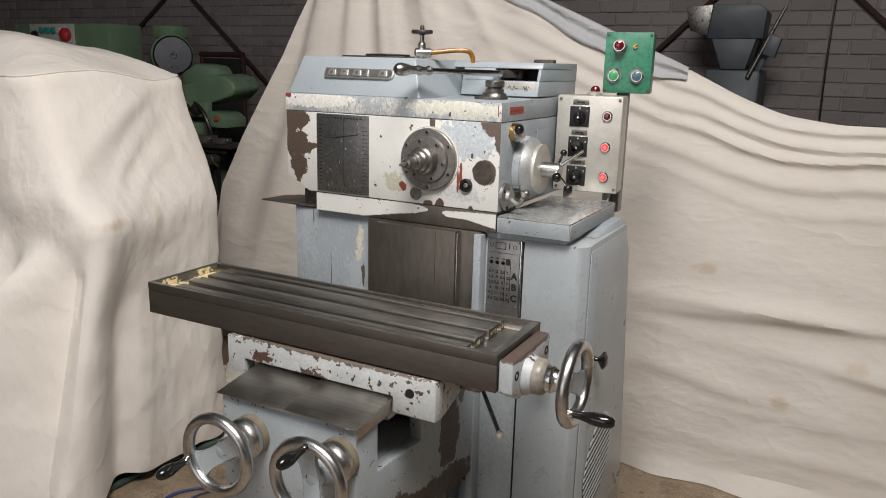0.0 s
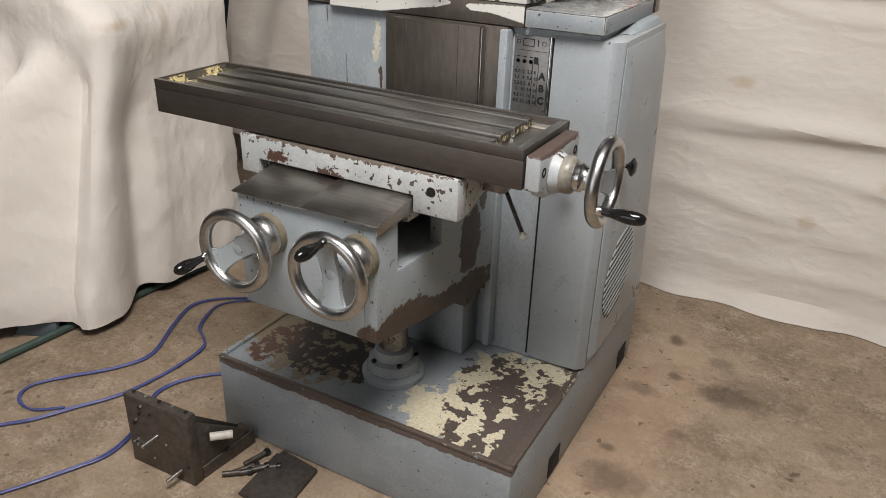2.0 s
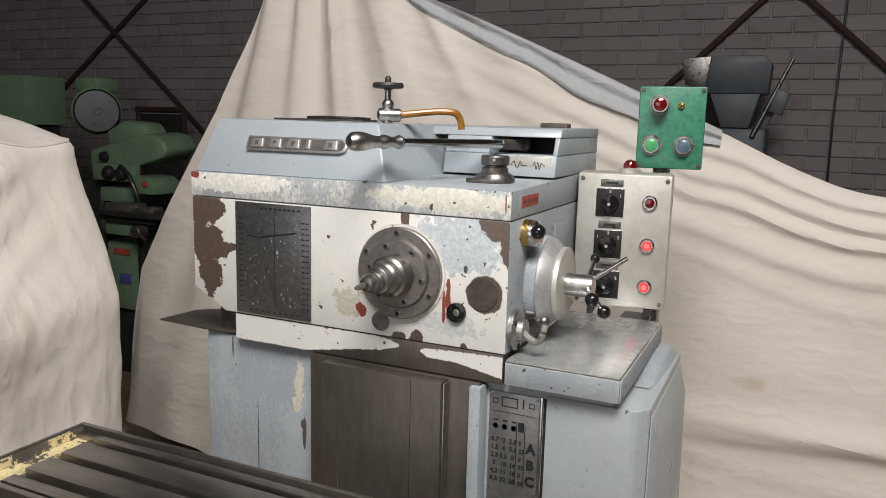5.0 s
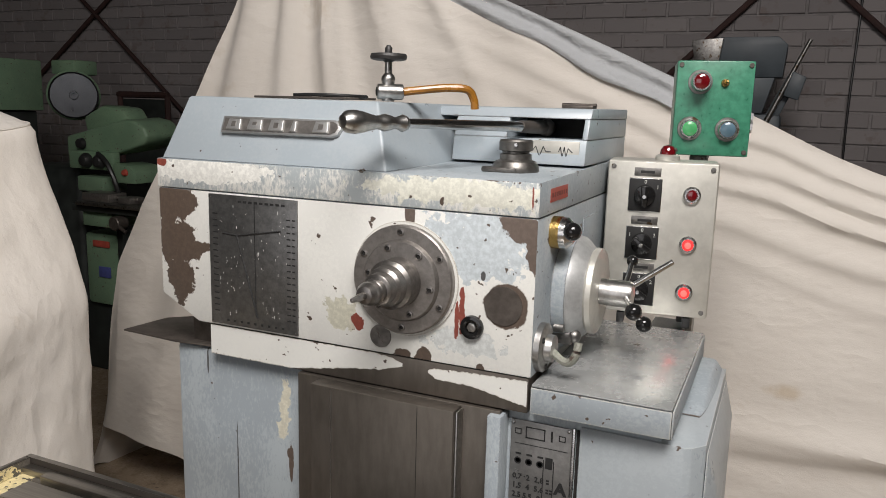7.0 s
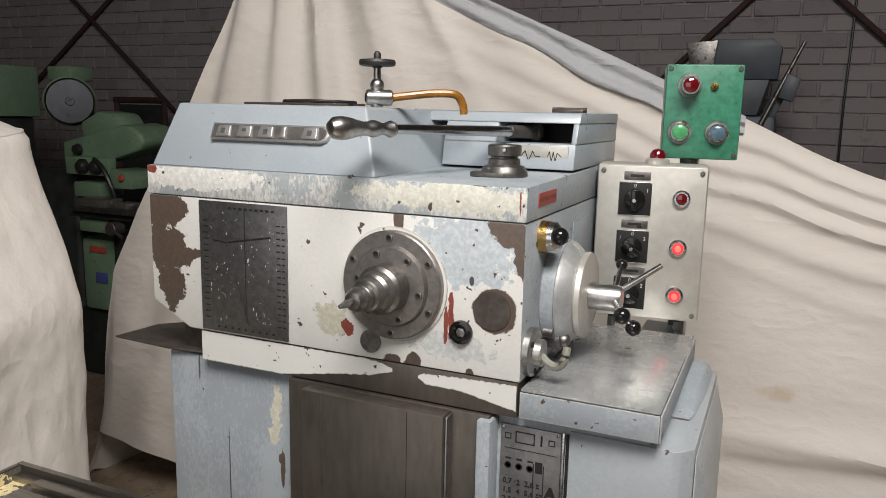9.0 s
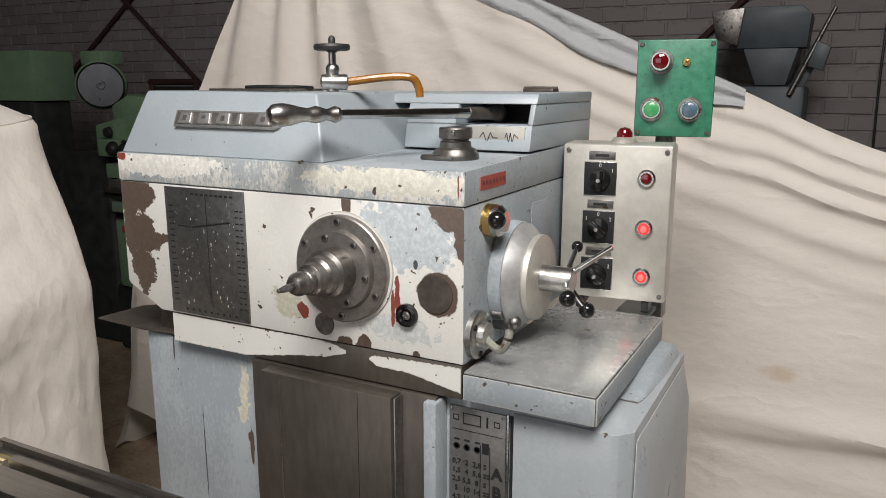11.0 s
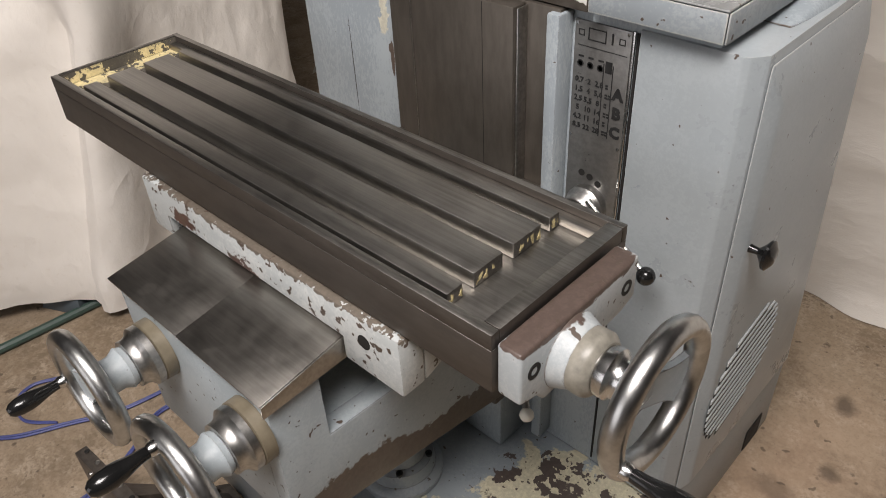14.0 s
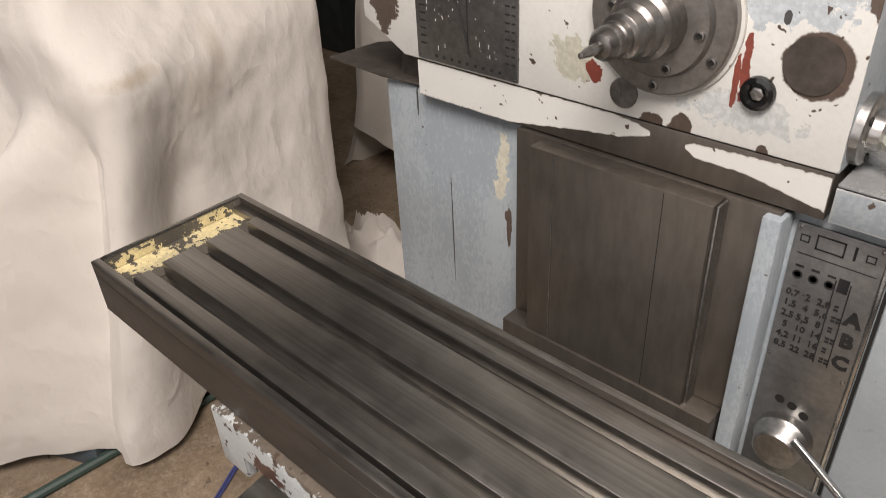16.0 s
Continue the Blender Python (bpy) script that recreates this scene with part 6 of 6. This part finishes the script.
part("disc", lathe([(0, 0), (0.104, 0), (0.108, 0.006), (0.108, 0.034), (0.104, 0.040), (0.100, 0.036), (0.020, 0.036), (0.018, 0.044), (0.010, 0.044), (0.010, 0.03), (0, 0.03)], Matrix.Translation((-2.532, 1.715, 1.475)) @ turned_to((0.76, -0.65, 0)), 48), DISC_STEEL, far, "turned steel disc")
part("head_panel", box(-2.40, -2.13, 1.555, 1.60, 1.150, 1.232, 0.008), PALE_GREEN, far)
for x in (-2.282, -2.200):
    part("dial", lathe([(0, 0), (0.034, 0), (0.034, 0.012), (0.022, 0.03), (0.01, 0.034), (0, 0.034)], Matrix.Translation((x, 1.554, 1.190)) @ turned_to((0, -1, 0)), 18), RUBBER, far, "black dial")
part("dial", lathe([(0, 0), (0.026, 0), (0.02, 0.02), (0, 0.022)], Matrix.Translation((-2.345, 1.585, 1.262)) @ turned_to((0, -1, 0)), 14), RUBBER, far, "black knob")
part("loop_cable", tube([(-2.20, 1.54, 1.225), (-2.14, 1.53, 1.19), (-2.10, 1.53, 1.12), (-2.08, 1.54, 1.03), (-2.09, 1.55, 0.97)], 0.011, 8), RUBBER, far, "black cable")
part("side_gearbox", hull([(x, y, z) for x, z in ((-2.13, 1.185), (-2.04, 1.178), (-2.0, 1.15), (-2.0, 1.10), (-2.13, 1.098)) for y in (1.555, 1.72)], 0.008), PALE_GREEN, far)
part("red_knob", lathe([(0, 0), (0.016, 0), (0.012, 0.012), (0, 0.014)], Matrix.Translation((-2.055, 1.553, 1.148)) @ turned_to((0, -1, 0)), 14), RED_PAINT, far, "red knob")
part("spindle_box", box(-2.36, -2.20, 1.56, 1.70, 1.050, 1.118, 0.008), PALE_GREEN, far)
part("spindle_end", rod((-2.28, 1.62, 1.048), (-2.28, 1.62, 0.99), 0.022), DULL_STEEL, far)
part("work_table", box(-2.24, -1.86, 1.44, 1.62, 1.005, 1.022, 0.004), DULL_STEEL, far, "dull steel work table")
part("vice", merged(box(-2.22, -2.06, 1.46, 1.56, 1.023, 1.060, 0.004), box(-2.02, -1.95, 1.47, 1.55, 1.023, 1.05, 0.004), rod((-2.10, 1.5, 1.045), (-1.93, 1.5, 1.045), 0.008)), SPINDLE_STEEL, far, "dark steel vice")
part("table_base", box(-2.30, -1.92, 1.47, 1.62, 0.975, 1.004, 0.004), FAR_DARK, far)
part("saddle", box(-2.27, -2.09, 1.50, 1.64, 0.905, 0.972, 0.008), PALE_GREEN, far)
part("handle_hub", merged(rod((-2.02, 1.50, 0.94), (-2.02, 1.44, 0.94), 0.03), rod((-2.02, 1.45, 0.94), (-1.95, 1.44, 0.91), 0.008)), BROWN_STEEL, far)
part("knee", box(-2.36, -2.15, 1.58, 1.72, 0.52, 0.86, 0.02), PALE_GREEN, far)
part("red_tag", box(-2.30, -2.20, 1.572, 1.579, 0.795, 0.825, 0.002), RED_PAINT, far, "worn red tag")
part("blue_tag", box(-2.27, -2.20, 1.572, 1.579, 0.655, 0.705, 0.002), CABLE_BLUE, far, "dark blue tag")
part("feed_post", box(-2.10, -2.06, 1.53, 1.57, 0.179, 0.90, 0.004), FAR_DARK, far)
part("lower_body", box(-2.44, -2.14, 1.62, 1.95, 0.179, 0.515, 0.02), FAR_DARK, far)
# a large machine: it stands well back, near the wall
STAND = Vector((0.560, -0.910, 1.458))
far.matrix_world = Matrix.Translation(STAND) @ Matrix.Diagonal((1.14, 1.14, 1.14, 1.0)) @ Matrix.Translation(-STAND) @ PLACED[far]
# Added block: stands for dim machinery, with the shade put into its colour.
dim = thing("shade_block", (-1.9, 2.75, 0), "near-black made-up block for the dim machinery and shade before the brick wall", "machine")
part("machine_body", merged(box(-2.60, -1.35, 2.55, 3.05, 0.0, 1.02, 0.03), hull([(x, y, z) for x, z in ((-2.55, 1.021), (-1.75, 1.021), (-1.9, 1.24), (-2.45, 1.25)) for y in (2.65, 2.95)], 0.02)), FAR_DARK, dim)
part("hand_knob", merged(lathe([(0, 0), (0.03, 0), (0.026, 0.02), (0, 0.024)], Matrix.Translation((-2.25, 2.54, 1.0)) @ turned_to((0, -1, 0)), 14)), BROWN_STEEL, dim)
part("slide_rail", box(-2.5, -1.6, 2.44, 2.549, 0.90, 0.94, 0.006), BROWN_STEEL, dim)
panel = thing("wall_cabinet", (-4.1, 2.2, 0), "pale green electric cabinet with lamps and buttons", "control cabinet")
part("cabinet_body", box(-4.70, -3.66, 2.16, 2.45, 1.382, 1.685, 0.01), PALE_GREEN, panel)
part("cabinet_stand", box(-4.66, -3.70, 2.18, 2.43, 0.0, 1.38, 0.01), FAR_DARK, panel, "near-black stand")
face = part("cabinet_face", box(-4.495, -4.005, 2.146, 2.159, 1.42, 1.682, 0.004), FACE_GREY, panel, "pale grey button panel")
for k in range(4):
    part("button", lathe([(0, 0), (0.024, 0), (0.022, 0.02), (0, 0.022)], Matrix.Translation((-4.345 + 0.064 * k, 2.145, 1.635)) @ turned_to((0, -1, 0)), 14), plain("teal_button", (0.05, 0.30, 0.25), 0.4) if k == 0 else bpy.data.materials["teal_button" if k < 3 else "pale_marking"], panel)
    part("button", lathe([(0, 0), (0.019, 0), (0.017, 0.02), (0, 0.022)], Matrix.Translation((-4.345 + 0.064 * k, 2.145, 1.545)) @ turned_to((0, -1, 0)), 14), RUBBER, panel)
part("selector", lathe([(0, 0), (0.034, 0), (0.03, 0.02), (0, 0.025)], Matrix.Translation((-4.43, 2.145, 1.60)) @ turned_to((0, -1, 0)), 16), RUBBER, panel)
part("stop_button", lathe([(0, 0), (0.046, 0), (0.046, 0.03), (0.03, 0.045), (0, 0.05)], Matrix.Translation((-4.075, 2.145, 1.605)) @ turned_to((0, -1, 0)), 20), plain("signal_red", (0.5, 0.03, 0.03), 0.4), panel, "red mushroom button")

hop = thing("feed_hopper", (0.35, 2.7, 0), "slate grey machine with a tapered hopper and a hand lever", "machine")
part("hopper", hull([(0.13, 2.60, 1.71), (0.50, 2.60, 1.70), (0.13, 2.85, 1.71), (0.50, 2.85, 1.70), (0.20, 2.62, 1.56), (0.49, 2.62, 1.56), (0.20, 2.82, 1.56), (0.49, 2.82, 1.56), (0.22, 2.60, 1.735), (0.46, 2.6, 1.735), (0.22, 2.85, 1.735)], 0.004), MACHINE_GREY, hop, "tapered sheet-metal hopper")
part("hopper_lip", hull([(0.105, 2.595, 1.72), (0.24, 2.595, 1.73), (0.22, 2.597, 1.57), (0.13, 2.597, 1.60), (0.105, 2.575, 1.72), (0.24, 2.575, 1.73), (0.22, 2.585, 1.57), (0.13, 2.585, 1.60)], 0.003), DULL_STEEL, hop, "scuffed bare lip")
part("hopper_neck", hull([(0.24, 2.62, 1.559), (0.46, 2.62, 1.559), (0.24, 2.82, 1.559), (0.46, 2.82, 1.559), (0.30, 2.62, 1.40), (0.42, 2.62, 1.40), (0.30, 2.82, 1.40), (0.42, 2.82, 1.40)], 0.004), MACHINE_GREY, hop)
part("machine_body", box(0.22, 0.50, 2.62, 2.95, 0.0, 1.40, 0.02), MACHINE_GREY, hop)
part("hand_lever", rod((0.44, 2.60, 1.36), (0.585, 2.60, 1.72), 0.012, 0.008), DULL_STEEL, hop, "steel hand lever")
part("lever_block", hull([(x, y, z) for x, z in ((0.50, 1.48), (0.56, 1.46), (0.585, 1.56), (0.53, 1.585)) for y in (2.57, 2.63)], 0.004), MACHINE_GREY, hop)
part("lever_strut", hull([(x, y, z) for x, z in ((0.42, 1.36), (0.47, 1.34), (0.555, 1.55), (0.51, 1.57)) for y in (2.635, 2.66)], 0.003), MACHINE_GREY, hop)
hop.matrix_world = Matrix.Translation((0.1227, 3.04, 0)) @ Matrix.Diagonal((1.082, 1.08, 1.0545, 1.0)) @ Matrix.Translation((-0.13, -2.60, 0)) @ PLACED[hop]
frame_m = thing("wall_frame", (-3.6, 3.2, 0), "dark steel frame with a dull panel leaning before the wall", "frame")
part("frame_top", rod((-3.84, 3.2, 1.50), (-3.37, 3.2, 1.50), 0.022, seg=8), BAR_BROWN, frame_m)
part("frame_panel", box(-3.82, -3.40, 3.21, 3.225, 0.02, 1.47, 0.002), FAR_DARK, frame_m)
for x in (-3.82, -3.38):
    part("frame_post", rod((x, 3.2, 0.0), (x, 3.2, 1.49), 0.02, seg=8), BAR_BROWN, frame_m)

# ---------------------------------------------------------------- brick wall, braces, closing walls
WY = 3.6
for a, b in (((-5.36, 1.44), (-3.75, 2.60)), ((-4.95, 2.56), (-3.20, 1.06)), ((-0.30, 1.46), (0.62, 2.36)), ((0.50, 2.30), (1.70, 1.22))):
    solo("wall_brace", rod((a[0], WY - 0.05, a[1]), (b[0], WY - 0.03, b[1]), 0.016, seg=8), BAR_BROWN, "thin rusty diagonal brace bar in front of the brick wall", "brace", "wall braces")
solo("wall_cable", tube([(0.84, WY - 0.03, 2.6), (0.835, WY - 0.03, 1.9), (0.83, WY - 0.03, 1.5), (0.84, WY - 0.03, 0.9)], 0.006), RUBBER, "thin dark cable hanging on the brick wall", "cable")
# Unseen walls and roof, added to enclose the light; their dark tone cuts bounce.
solo("wall_west", box(-8.2, -8.0, -6.6, 3.9, 0, 4.6, 0), WALL_PAINT, "plain dark side wall, added out of view", "wall", kind="structure")
solo("wall_east", box(6.0, 6.2, -6.6, 3.9, 0, 4.6, 0), WALL_PAINT, "plain dark side wall, added out of view", "wall", kind="structure")
solo("wall_south_left", box(-8.0, -2.4, -6.6, -6.4, 0, 4.6, 0), WALL_PAINT, "dark wall beside an added opening, out of view", "wall", kind="structure")
solo("wall_south_right", box(1.6, 6.0, -6.6, -6.4, 0, 4.6, 0), WALL_PAINT, "dark wall beside an added opening, out of view", "wall", kind="structure")
solo("wall_south_top", box(-2.4, 1.6, -6.6, -6.4, 3.4, 4.6, 0), WALL_PAINT, "dark wall above an added opening, out of view", "wall", kind="structure")
solo("ceiling", box(-8.2, 6.2, -6.6, 3.9, 4.6, 4.75, 0), CEILING_PAINT, "plain dark roof sheeting, added out of view", "ceiling", kind="structure")
wall = solo("wall_north", box(-8.0, 6.0, WY + 0.012, WY + 0.22, 0, 4.6, 0), MORTAR, "grey painted brick wall with open joints", "wall", kind="structure")
BL, BH = 0.235, 0.083
one = bmesh.new()
bmesh.ops.create_cube(one, size=1.0, matrix=Matrix.Diagonal((BL - 0.012, 0.014, BH - 0.011, 1)))
bmesh.ops.bevel(one, geom=[e for e in one.edges if all(v.co.y < 0 for v in e.verts)], offset=0.004, segments=1, affect="EDGES")
brick_mesh = link_mesh("brick", one, BRICK, False)
rnd = random.Random(21)
verts, faces, count = [], [], 0
unit_v, unit_f = [v.co.copy() for v in brick_mesh.vertices], [tuple(p.vertices) for p in brick_mesh.polygons]
for r in range(8, 36):
    for c in range(-34, 26):
        x, z = (c + 0.5 * (r % 2)) * BL, (r + 0.5) * BH
        y = WY + 0.008 + rnd.uniform(-0.004, 0.004)
        if -0.75 < x < 2.0 and 14 <= r < 30 and count < 210 or -4.4 < x < -3.2 and 14 <= r < 29 and count < 300:
            ob = part("brick", brick_mesh, None, wall, m=Matrix.Translation((x, y, z)) @ Matrix.Rotation(rnd.uniform(-0.01, 0.01), 4, "Y"))
            count += 1
        else:
            k = len(verts)
            verts += [(v.x + x, v.y + y, v.z + z) for v in unit_v]
            faces += [tuple(i + k for i in f) for f in unit_f]
rest = bpy.data.meshes.new("bricks_far")
rest.from_pydata(verts, [], faces)
rest.materials.append(BRICK)
part("bricks_far", rest, None, wall)
tagged(bpy.data.objects["bricks_far"], kind="stuff")
